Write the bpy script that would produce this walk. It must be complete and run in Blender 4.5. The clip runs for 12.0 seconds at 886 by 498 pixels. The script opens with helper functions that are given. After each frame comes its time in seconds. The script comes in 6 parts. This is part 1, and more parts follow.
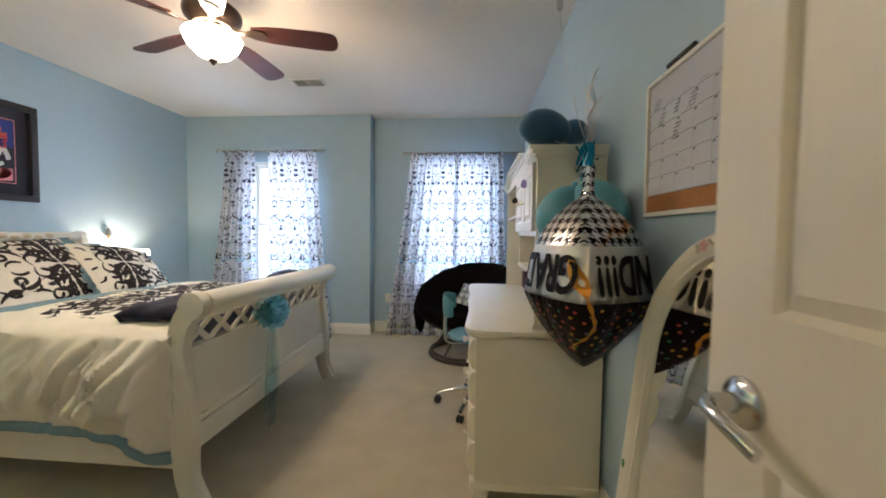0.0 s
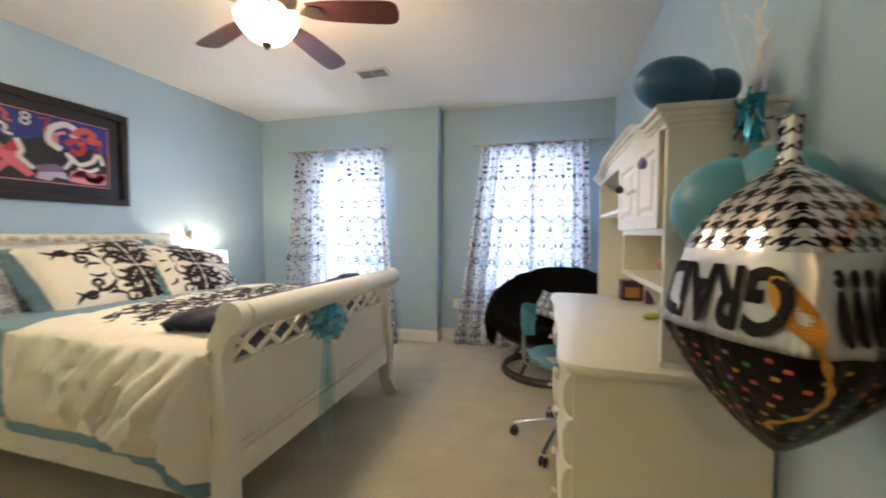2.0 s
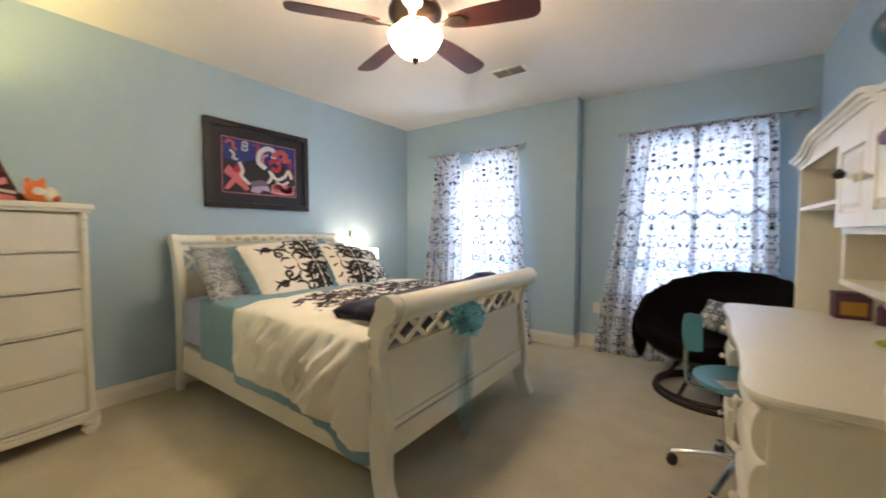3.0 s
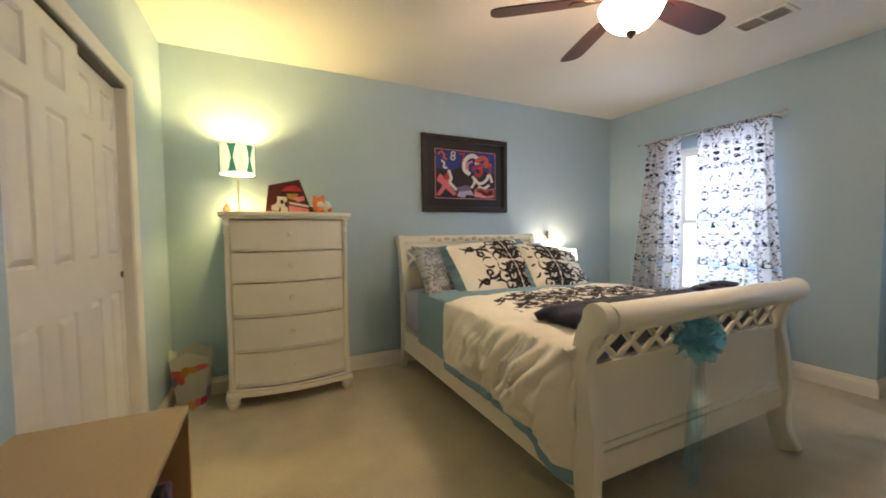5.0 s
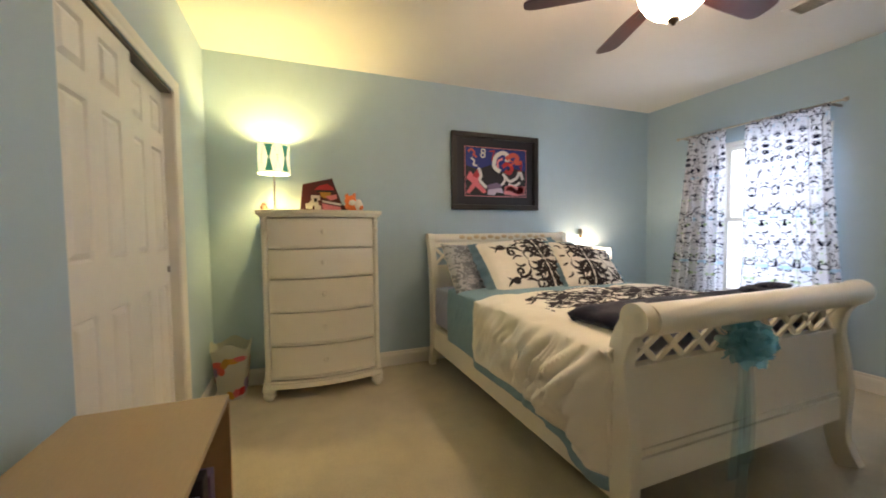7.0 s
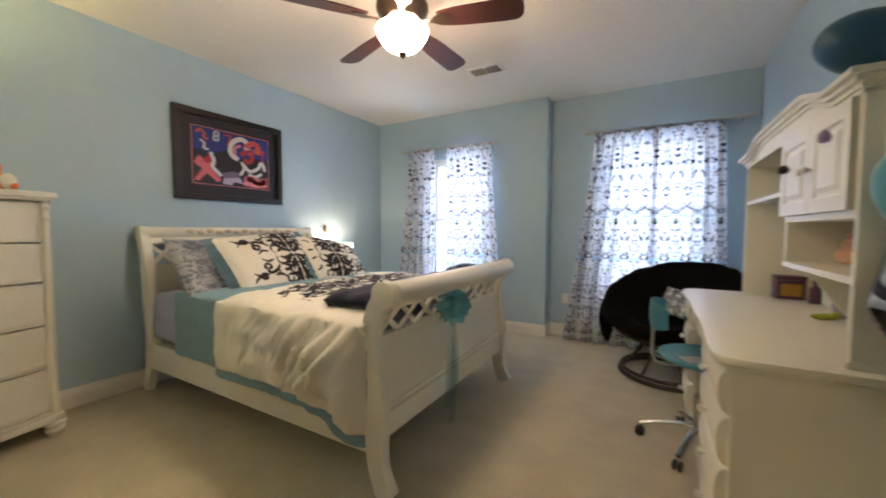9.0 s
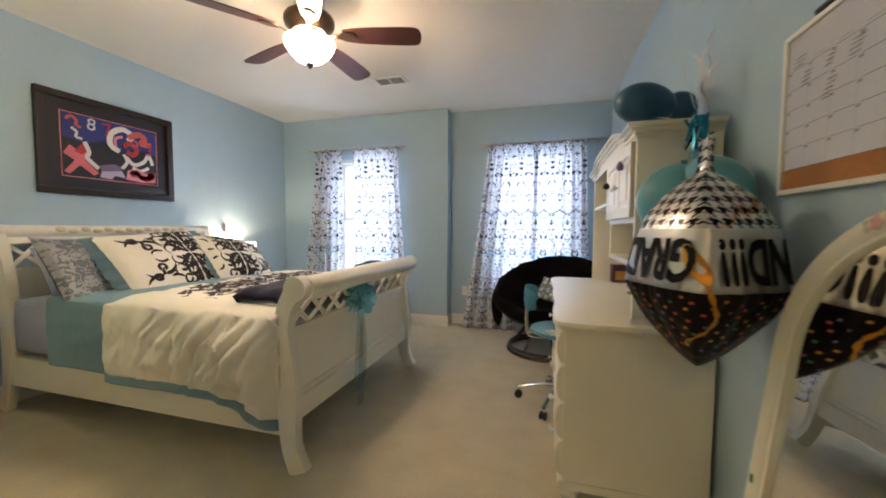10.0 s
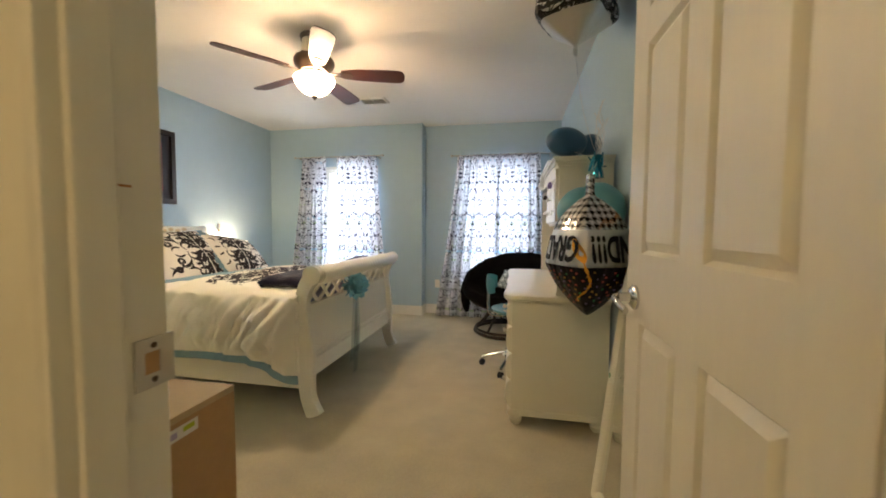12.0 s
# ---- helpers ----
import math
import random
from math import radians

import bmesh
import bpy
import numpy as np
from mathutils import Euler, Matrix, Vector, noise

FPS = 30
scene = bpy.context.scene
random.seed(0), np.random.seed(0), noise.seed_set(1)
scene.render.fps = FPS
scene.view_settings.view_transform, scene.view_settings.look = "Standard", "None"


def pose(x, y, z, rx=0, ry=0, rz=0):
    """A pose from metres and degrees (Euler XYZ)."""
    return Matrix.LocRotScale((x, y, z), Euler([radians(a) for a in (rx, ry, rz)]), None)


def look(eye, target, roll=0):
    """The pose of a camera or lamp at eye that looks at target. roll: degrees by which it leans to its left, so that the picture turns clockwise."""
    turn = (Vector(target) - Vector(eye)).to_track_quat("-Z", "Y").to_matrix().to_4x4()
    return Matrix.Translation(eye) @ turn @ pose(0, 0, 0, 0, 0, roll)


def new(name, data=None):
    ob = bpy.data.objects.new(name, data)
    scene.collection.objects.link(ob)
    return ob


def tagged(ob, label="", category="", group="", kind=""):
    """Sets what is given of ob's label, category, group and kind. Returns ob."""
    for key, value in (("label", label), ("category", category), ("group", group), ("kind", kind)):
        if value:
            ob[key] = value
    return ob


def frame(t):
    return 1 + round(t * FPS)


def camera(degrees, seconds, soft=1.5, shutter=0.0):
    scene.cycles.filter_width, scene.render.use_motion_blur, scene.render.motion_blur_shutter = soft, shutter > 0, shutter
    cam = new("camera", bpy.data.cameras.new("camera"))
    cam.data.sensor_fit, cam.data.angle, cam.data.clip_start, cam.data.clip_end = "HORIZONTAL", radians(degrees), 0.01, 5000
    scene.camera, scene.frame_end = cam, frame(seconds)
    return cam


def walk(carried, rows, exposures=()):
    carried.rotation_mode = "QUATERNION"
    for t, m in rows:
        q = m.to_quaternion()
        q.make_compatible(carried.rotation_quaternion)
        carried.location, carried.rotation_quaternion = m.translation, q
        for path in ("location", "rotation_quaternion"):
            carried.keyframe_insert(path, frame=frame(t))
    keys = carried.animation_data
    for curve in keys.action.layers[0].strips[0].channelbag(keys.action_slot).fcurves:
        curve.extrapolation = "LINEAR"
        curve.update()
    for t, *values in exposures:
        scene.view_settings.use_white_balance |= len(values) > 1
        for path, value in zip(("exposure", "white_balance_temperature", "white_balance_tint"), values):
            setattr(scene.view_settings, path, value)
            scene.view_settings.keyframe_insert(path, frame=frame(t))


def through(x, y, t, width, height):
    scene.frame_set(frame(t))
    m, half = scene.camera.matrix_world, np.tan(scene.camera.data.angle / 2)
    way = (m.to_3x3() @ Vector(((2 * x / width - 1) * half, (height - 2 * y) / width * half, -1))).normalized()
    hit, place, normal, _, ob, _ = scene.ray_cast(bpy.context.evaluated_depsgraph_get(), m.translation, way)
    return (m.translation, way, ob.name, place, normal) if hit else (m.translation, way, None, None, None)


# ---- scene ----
cam = camera(100.3, 12.0, soft=1.8, shutter=0.5)
PATH = [
    (0, (3.518, 0.208, 1.223), (3.352, 2.2, 1.138), 0.7),
    (0.5, (3.474, 0.374, 1.214), (3.315, 2.366, 1.13), 0.7),
    (1, (3.451, 0.497, 1.214), (3.289, 2.488, 1.135), 0.7),
    (1.5, (3.449, 0.578, 1.222), (3.183, 2.558, 1.145), 0.6),
    (2, (3.434, 0.583, 1.216), (2.904, 2.51, 1.133), 0.4),
    (2.5, (3.406, 0.587, 1.214), (2.512, 2.373, 1.124), 0.2),
    (3, (3.385, 0.58, 1.223), (2.231, 2.211, 1.128), -0.0),
    (3.5, (3.354, 0.598, 1.214), (1.961, 2.03, 1.124), -0.3),
    (5.5, (3.291, 0.586, 1.228), (1.434, 1.324, 1.136), -0.7),
    (6, (3.285, 0.595, 1.225), (1.398, 1.251, 1.133), -0.7),
    (6.5, (3.283, 0.592, 1.221), (1.384, 1.213, 1.128), -0.6),
    (8.5, (3.292, 0.498, 1.196), (2.019, 2.037, 1.094), -0.2),
    (9, (3.319, 0.451, 1.181), (2.327, 2.184, 1.076), 0.1),
    (9.5, (3.366, 0.367, 1.162), (2.663, 2.237, 1.058), 0.3),
    (10, (3.457, 0.219, 1.186), (2.91, 2.139, 1.076), 0.3),
    (10.5, (3.498, 0.06, 1.202), (3.011, 1.997, 1.089), 0.4),
    (11, (3.503, -0.097, 1.187), (3.058, 1.85, 1.078), 0.4),
    (11.5, (3.515, -0.235, 1.182), (3.115, 1.721, 1.072), 0.4),
    (12, (3.553, -0.382, 1.19), (3.164, 1.577, 1.081), 0.4),
]
walk(cam, [(t, look(eye, target, roll)) for t, eye, target, roll in PATH], [(0.0, 0.28, 5550, 10), (0.6, 0.34, 5550, 10), (1.5, 0.58, 5650, 11), (2.5, 0.50, 5800, 12), (3.5, 0.30, 5950, 12), (5.5, 0.06, 6250, 14), (6.5, 0.06, 6250, 14), (9.0, 0.22, 5900, 13), (9.5, 0.28, 5900, 12), (10.5, 0.36, 5900, 12), (11.0, 0.26, 5850, 10), (11.5, 0.32, 6000, 10), (12.0, 0.38, 6300, 10)])

# ---- world, daylight, exposure ----
world = bpy.data.worlds.new("world")
scene.world = world
world.use_nodes = True
sky = world.node_tree.nodes.new("ShaderNodeTexSky")
sky.sky_type, sky.sun_disc = "NISHITA", False
sky.sun_elevation, sky.sun_rotation = radians(38), radians(200)
world.node_tree.links.new(sky.outputs[0], world.node_tree.nodes["Background"].inputs[0])
world.node_tree.nodes["Background"].inputs[1].default_value = 0.12


def lamp(name, kind, m, energy, color, **more):
    data = bpy.data.lights.new(name, kind)
    data.energy, data.color = energy, color
    if "size" in more:
        data.shape, data.size, data.size_y = "RECTANGLE", more["size"][0], more["size"][1]
    if "radius" in more:
        data.shadow_soft_size = more["radius"]
    ob = new(name, data)
    ob.matrix_world = m
    return ob


WARM = (1.0, 0.70, 0.42)
YELLOW = (1.0, 0.72, 0.24)
DAY = (0.76, 0.86, 1.0)
WIN1, WIN2 = (0.80, 1.66), (2.84, 3.74)  # window openings along x
SILL, HEAD = 0.55, 2.06
lamp("window_light_1", "AREA", pose(1.23, 4.99, 1.36, 72, 0, 180), 40, DAY, size=(0.84, 1.48))
lamp("window_light_2", "AREA", pose(3.29, 5.17, 1.36, 72, 0, 180), 40, DAY, size=(0.88, 1.48))
FAN = (2.058, 2.192)
for a in (20, 140, 260):
    lamp("fan_bulb", "POINT", pose(FAN[0] + 0.055 * math.cos(radians(a)), FAN[1] + 0.055 * math.sin(radians(a)), 2.288), 10.5, (1.0, 0.62, 0.34), radius=0.02)
lamp("dresser_bulb", "POINT", pose(0.22, 0.42, 1.80), 42, YELLOW, radius=0.03)
lamp("night_light_bulb", "POINT", pose(0.17, 3.53, 0.985), 11, WARM, radius=0.02)
lamp("hall_bulb", "POINT", pose(3.3, -1.6, 2.45), 18, (1.0, 0.67, 0.31), radius=0.10)

# ---- materials ----
def material(name, color, rough=0.6, metal=0.0, grain=0.0, scale=60.0, bump=0.0, bump_scale=200.0, coat=0.0, sheen=0.0, stretch=(1, 1, 1)):
    """A plain surface: two scales of mottling in the colour and a fine relief."""
    m = bpy.data.materials.new(name)
    m.use_nodes = True
    n, l = m.node_tree.nodes, m.node_tree.links
    b = n["Principled BSDF"]
    b.inputs["Roughness"].default_value, b.inputs["Metallic"].default_value = rough, metal
    b.inputs["Coat Weight"].default_value, b.inputs["Sheen Weight"].default_value = coat, sheen
    b.inputs["Base Color"].default_value = (*color, 1)
    tc = n.new("ShaderNodeTexCoord")
    mp = n.new("ShaderNodeMapping")
    mp.inputs["Scale"].default_value = stretch
    l.new(tc.outputs["Object"], mp.inputs["Vector"])
    if grain:
        fine, broad = n.new("ShaderNodeTexNoise"), n.new("ShaderNodeTexNoise")
        fine.inputs["Scale"].default_value, fine.inputs["Detail"].default_value = scale, 5
        broad.inputs["Scale"].default_value, broad.inputs["Detail"].default_value = scale / 18, 3
        mix = n.new("ShaderNodeMix")
        mix.data_type = "FLOAT"
        mix.inputs[0].default_value = 0.5
        ramp = n.new("ShaderNodeMapRange")
        ramp.inputs[1].default_value, ramp.inputs[2].default_value = 0.3, 0.7
        ramp.inputs[3].default_value, ramp.inputs[4].default_value = 1 - grain, 1 + grain
        mul = n.new("ShaderNodeMix")
        mul.data_type, mul.blend_type = "RGBA", "MULTIPLY"
        mul.inputs[0].default_value = 1
        mul.inputs[6].default_value = (*color, 1)
        for t in (fine, broad):
            l.new(mp.outputs[0], t.inputs["Vector"])
        l.new(fine.outputs[0], mix.inputs[2])
        l.new(broad.outputs[0], mix.inputs[3])
        l.new(mix.outputs[0], ramp.inputs[0])
        l.new(ramp.outputs[0], mul.inputs[7])
        l.new(mul.outputs[2], b.inputs["Base Color"])
    if bump:
        tex, bp = n.new("ShaderNodeTexNoise"), n.new("ShaderNodeBump")
        tex.inputs["Scale"].default_value, tex.inputs["Detail"].default_value = bump_scale, 4
        bp.inputs["Strength"].default_value, bp.inputs["Distance"].default_value = bump, 0.004
        l.new(mp.outputs[0], tex.inputs["Vector"])
        l.new(tex.outputs[0], bp.inputs["Height"])
        l.new(bp.outputs[0], b.inputs["Normal"])
    return m


M_WALL = material("blue_wall_paint", (0.40, 0.53, 0.625), 0.55, grain=0.03, scale=8, bump=0.12, bump_scale=260)
M_CEIL = material("ceiling_paint", (0.76, 0.74, 0.69), 0.9, grain=0.02, scale=6, bump=0.15, bump_scale=180)
M_TRIM = material("white_trim_paint", (0.78, 0.76, 0.70), 0.35, grain=0.03, scale=14, bump=0.03, bump_scale=90)
M_DOOR = material("cream_door_paint", (0.76, 0.72, 0.63), 0.42, grain=0.03, scale=9, bump=0.06, bump_scale=60, stretch=(6, 6, 1))
M_CARPET = material("beige_carpet", (0.54, 0.482, 0.343), 0.95, grain=0.16, scale=90, bump=1.0, bump_scale=420, sheen=0.2)
M_WHITE = material("white_furniture_lacquer", (0.80, 0.78, 0.68), 0.32, grain=0.025, scale=10, bump=0.02, bump_scale=70)


def math_node(n, l, op, a, b=None):
    m = n.new("ShaderNodeMath")
    m.operation = op
    for i, v in enumerate((a, b)):
        if v is None:
            continue
        if isinstance(v, (int, float)):
            m.inputs[i].default_value = v
        else:
            l.new(v, m.inputs[i])
    return m.outputs[0]


def scroll_fabric(name, cloth, ink, period=0.26, scale=9.0, width=0.035, blob=0.64, axes="XZ", through=0.0, tints=(), rough=0.85, broken=0.45, rise=1.0, weave=0.15, region=None, sheer=0.0):
    """Cloth printed with mirrored scrolls: contour lines and drops of a noise that is folded about upright axes."""
    m = bpy.data.materials.new(name)
    m.use_nodes = True
    n, l = m.node_tree.nodes, m.node_tree.links
    b = n["Principled BSDF"]
    tc, sep, com = n.new("ShaderNodeTexCoord"), n.new("ShaderNodeSeparateXYZ"), n.new("ShaderNodeCombineXYZ")
    l.new(tc.outputs["Object"], sep.inputs[0])
    u = math_node(n, l, "PINGPONG", sep.outputs[axes[0]], period / 2)
    l.new(u, com.inputs[0])
    l.new(math_node(n, l, "MULTIPLY", sep.outputs[axes[1]], rise), com.inputs[1])

    def noise_of(sc, detail, distortion, z):
        t = n.new("ShaderNodeTexNoise")
        t.inputs["Scale"].default_value, t.inputs["Detail"].default_value, t.inputs["Distortion"].default_value = sc, detail, distortion
        mv = n.new("ShaderNodeVectorMath")
        mv.inputs[1].default_value = (0, 0, z)
        l.new(com.outputs[0], mv.inputs[0])
        l.new(mv.outputs[0], t.inputs["Vector"])
        return t.outputs[0]

    a = noise_of(scale, 0.6, 1.1, 0.0)
    line = math_node(n, l, "LESS_THAN", math_node(n, l, "ABSOLUTE", math_node(n, l, "SUBTRACT", a, 0.5)), width)
    gap = math_node(n, l, "GREATER_THAN", noise_of(scale * 1.3, 0.5, 0.3, 3.7), broken)
    drops = math_node(n, l, "GREATER_THAN", noise_of(scale * 1.7, 0.4, 0.8, 9.1), blob)
    mask = math_node(n, l, "MAXIMUM", math_node(n, l, "MULTIPLY", line, gap), drops)
    if region:
        dx = math_node(n, l, "DIVIDE", math_node(n, l, "SUBTRACT", sep.outputs[axes[0]], region[0]), region[2])
        dy = math_node(n, l, "DIVIDE", math_node(n, l, "SUBTRACT", sep.outputs[axes[1]], region[1]), region[3])
        rr = math_node(n, l, "ADD", math_node(n, l, "MULTIPLY", dx, dx), math_node(n, l, "MULTIPLY", dy, dy))
        rr = math_node(n, l, "ADD", rr, math_node(n, l, "MULTIPLY", math_node(n, l, "SUBTRACT", noise_of(11, 1, 0.5, 5.5), 0.5), 1.6))
        mask = math_node(n, l, "MULTIPLY", mask, math_node(n, l, "LESS_THAN", rr, 1.0))

    def blend(fac, c1, c2):
        x = n.new("ShaderNodeMix")
        x.data_type = "RGBA"
        l.new(fac, x.inputs[0])
        for i, c in ((6, c1), (7, c2)):
            if isinstance(c, tuple):
                x.inputs[i].default_value = (*c, 1)
            else:
                l.new(c, x.inputs[i])
        return x.outputs[2]

    col = cloth
    for k, tint in enumerate(tints):
        col = blend(math_node(n, l, "GREATER_THAN", noise_of(scale * 0.8, 0, 0.2, 20 + 7 * k), 0.76), col, tint)
    col = blend(mask, col, ink)
    l.new(col, b.inputs["Base Color"])
    b.inputs["Roughness"].default_value = rough
    tex, bp = n.new("ShaderNodeTexNoise"), n.new("ShaderNodeBump")
    tex.inputs["Scale"].default_value = 380
    bp.inputs["Strength"].default_value, bp.inputs["Distance"].default_value = weave, 0.003
    l.new(tc.outputs["Object"], tex.inputs["Vector"])
    l.new(tex.outputs[0], bp.inputs["Height"])
    l.new(bp.outputs[0], b.inputs["Normal"])
    if through:
        tr, mx = n.new("ShaderNodeBsdfTranslucent"), n.new("ShaderNodeMixShader")
        l.new(col, tr.inputs[0])
        mx.inputs[0].default_value = through
        l.new(b.outputs[0], mx.inputs[1])
        l.new(tr.outputs[0], mx.inputs[2])
        out = mx.outputs[0]
        if sheer:
            gap_, m2 = n.new("ShaderNodeBsdfTransparent"), n.new("ShaderNodeMixShader")
            m2.inputs[0].default_value = sheer
            l.new(out, m2.inputs[1])
            l.new(gap_.outputs[0], m2.inputs[2])
            out = m2.outputs[0]
        l.new(out, n["Material Output"].inputs[0])
    return m


def glowing(name, color, strength, base=(0.8, 0.8, 0.8)):
    m = material(name, base, 0.4)
    b = m.node_tree.nodes["Principled BSDF"]
    b.inputs["Emission Color"].default_value, b.inputs["Emission Strength"].default_value = (*color, 1), strength
    return m


def clear(name, color=(1, 1, 1), rough=0.0, ior=1.45, weight=1.0):
    m = material(name, color, rough)
    b = m.node_tree.nodes["Principled BSDF"]
    b.inputs["Transmission Weight"].default_value, b.inputs["IOR"].default_value = weight, ior
    return m


def gauze(name, color, density):
    """Thin net: some of the light goes straight through."""
    m = material(name, color, 0.7)
    n, l = m.node_tree.nodes, m.node_tree.links
    tr, mx = n.new("ShaderNodeBsdfTransparent"), n.new("ShaderNodeMixShader")
    mx.inputs[0].default_value = density
    thin, half = n.new("ShaderNodeBsdfTranslucent"), n.new("ShaderNodeMixShader")
    thin.inputs[0].default_value = (*color, 1)
    l.new(n["Principled BSDF"].outputs[0], half.inputs[1])
    l.new(thin.outputs[0], half.inputs[2])
    l.new(tr.outputs[0], mx.inputs[1])
    l.new(half.outputs[0], mx.inputs[2])
    l.new(mx.outputs[0], n["Material Output"].inputs[0])
    return m


M_CURTAIN = scroll_fabric("printed_curtain_cotton", (0.86, 0.86, 0.89), (0.02, 0.02, 0.05), 0.17, 31, 0.045, 0.69, "XZ", 0.64, tints=((0.62, 0.74, 0.46), (0.58, 0.76, 0.88)), broken=0.485, rise=0.60)
M_DAMASK = material("cream_pillow_cotton", (0.84, 0.81, 0.74), 0.85, grain=0.04, scale=30, bump=0.25, bump_scale=320)
M_DAMASKINK = material("black_damask_print", (0.014, 0.009, 0.012), 0.8, grain=0.15, scale=60, bump=0.2, bump_scale=300)
M_SILVER = scroll_fabric("silver_scroll_satin", (0.13, 0.15, 0.18), (0.31, 0.33, 0.37), 0.24, 19, 0.075, 0.62, "XY", rough=0.4, broken=0.35)
M_DUVET = scroll_fabric("cream_duvet_cotton", (0.88, 0.85, 0.76), (0.02, 0.012, 0.02), 0.60, 12, 0.098, 0.585, "YX", broken=0.33, region=(2.46, 1.60, 0.64, 0.40), weave=0.25)
M_SMALLP = scroll_fabric("grey_print_cushion", (0.72, 0.76, 0.74), (0.14, 0.16, 0.17), 0.07, 40, 0.10, 0.62, "XY", broken=0.3)
M_TEAL = material("teal_bedding_cotton", (0.21, 0.34, 0.43), 0.85, grain=0.06, scale=30, bump=0.25, bump_scale=300)
M_SHEET = material("grey_blue_sheet_cotton", (0.38, 0.41, 0.55), 0.85, grain=0.05, scale=30, bump=0.2, bump_scale=250)
M_NAVY = material("navy_throw_fleece", (0.012, 0.013, 0.036), 0.9, grain=0.2, scale=60, bump=0.6, bump_scale=300, sheen=0.25)
M_BLACKFUR = material("black_plush_fur", (0.006, 0.005, 0.005), 0.95, grain=0.3, scale=70, bump=1.0, bump_scale=160)
M_DARKSEAT = material("dark_brown_cushion", (0.016, 0.011, 0.009), 0.9, grain=0.2, scale=60, bump=0.5, bump_scale=200)
M_RATTAN = material("dark_rattan", (0.035, 0.022, 0.016), 0.5, grain=0.25, scale=50, bump=0.3, bump_scale=90, stretch=(1, 1, 4))
M_BLADE = material("dark_walnut_blade", (0.065, 0.020, 0.016), 0.32, grain=0.25, scale=30, bump=0.05, stretch=(1, 8, 1))
M_BRONZE = material("oiled_bronze", (0.10, 0.075, 0.06), 0.3, 0.9, grain=0.1, scale=30)
M_NICKEL = material("brushed_nickel", (0.52, 0.50, 0.46), 0.28, 1.0, grain=0.05, scale=60)
M_SATIN = material("pale_satin_metal", (0.74, 0.70, 0.63), 0.45, 0.35, grain=0.03, scale=40)
M_CHROME = material("chrome", (0.62, 0.62, 0.62), 0.14, 1.0)
M_BLACK = material("black_plastic", (0.012, 0.012, 0.012), 0.45, grain=0.1, scale=40)
M_TEALPL = material("teal_plastic_seat", (0.11, 0.34, 0.43), 0.35, grain=0.03, scale=20)
M_FRAME = material("espresso_frame_wood", (0.016, 0.010, 0.009), 0.35, grain=0.25, scale=40, bump=0.08, stretch=(1, 1, 6))
M_CARTON = material("tan_fibreboard", (0.44, 0.27, 0.13), 0.7, grain=0.07, scale=40, bump=0.08, bump_scale=150)
M_CARTONTOP = material("beige_laminate", (0.50, 0.37, 0.21), 0.5, grain=0.05, scale=30, stretch=(1, 5, 1))
M_CORK = material("cork", (0.38, 0.17, 0.06), 0.9, grain=0.3, scale=160, bump=0.4, bump_scale=260)
M_BOARD = material("gloss_white_board", (0.60, 0.60, 0.66), 0.15, grain=0.02, scale=8)
M_INK = material("grey_marker_ink", (0.16, 0.16, 0.19), 0.6)
M_PALEINK = material("pale_printed_line", (0.42, 0.41, 0.45), 0.5)
M_LATEXDARK = material("dark_teal_latex", (0.020, 0.085, 0.17), 0.38, grain=0.08, scale=14)
M_LATEX = material("turquoise_latex", (0.09, 0.28, 0.35), 0.42, grain=0.06, scale=14)
M_FOILBLUE = material("blue_tinsel_foil", (0.03, 0.22, 0.36), 0.25, 0.9)
M_FOIL = material("silver_foil", (0.58, 0.57, 0.56), 0.38, 0.9, bump=0.9, bump_scale=24)
M_FOILBLACK = material("black_foil", (0.008, 0.006, 0.008), 0.34, 0.1, bump=0.9, bump_scale=26)
M_FOILBLACK.node_tree.nodes["Principled BSDF"].inputs["Specular IOR Level"].default_value = 0.18
M_GOLD = material("gold_print", (0.62, 0.28, 0.03), 0.3, 0.5)
# gold-tan tint puts the carving's yellowish shadows and highlights into its colour
M_CARVESHADE = material("gold_carving_shade", (0.66, 0.55, 0.36), 0.5, grain=0.15, scale=60)
M_GLASS = clear("window_glass")
M_MIRROR = material("mirror_silvering", (0.86, 0.88, 0.87), 0.01, 1.0)
M_TULLE = gauze("aqua_tulle", (0.38, 0.80, 0.94), 0.46)
M_RIBBON = gauze("aqua_tulle_tail", (0.34, 0.76, 0.92), 0.30)
M_BOWL = glowing("frosted_glass_bowl", (1.0, 0.72, 0.44), 78.0)
M_SHADE = glowing("lit_cream_shade", (1.0, 0.82, 0.46), 1.1)
M_NSHADE = glowing("lit_bedside_shade", (1.0, 0.84, 0.56), 3.5)
M_GREEN = glowing("green_shade_print", (0.10, 0.46, 0.26), 0.32, (0.03, 0.22, 0.13))
M_OUTSIDE = glowing("overcast_daylight", (0.86, 0.93, 1.0), 2.2)
M_MAROON = material("maroon_card", (0.062, 0.006, 0.008), 0.5, grain=0.1, scale=20)
M_PAPER = material("white_card", (0.72, 0.70, 0.64), 0.7)
M_ORANGE = material("orange_plush", (0.75, 0.20, 0.06), 0.9, grain=0.1, scale=60, bump=0.5, bump_scale=200)
M_PEACH = material("peach_glaze", (0.72, 0.42, 0.28), 0.5, grain=0.1, scale=40)
M_PURPLE = material("dark_purple_tin", (0.09, 0.03, 0.06), 0.4, grain=0.1, scale=30)
M_LIME = material("lime_plastic", (0.40, 0.48, 0.03), 0.5)
M_BIN = gauze("frosted_bin_plastic", (0.80, 0.80, 0.70), 0.62)
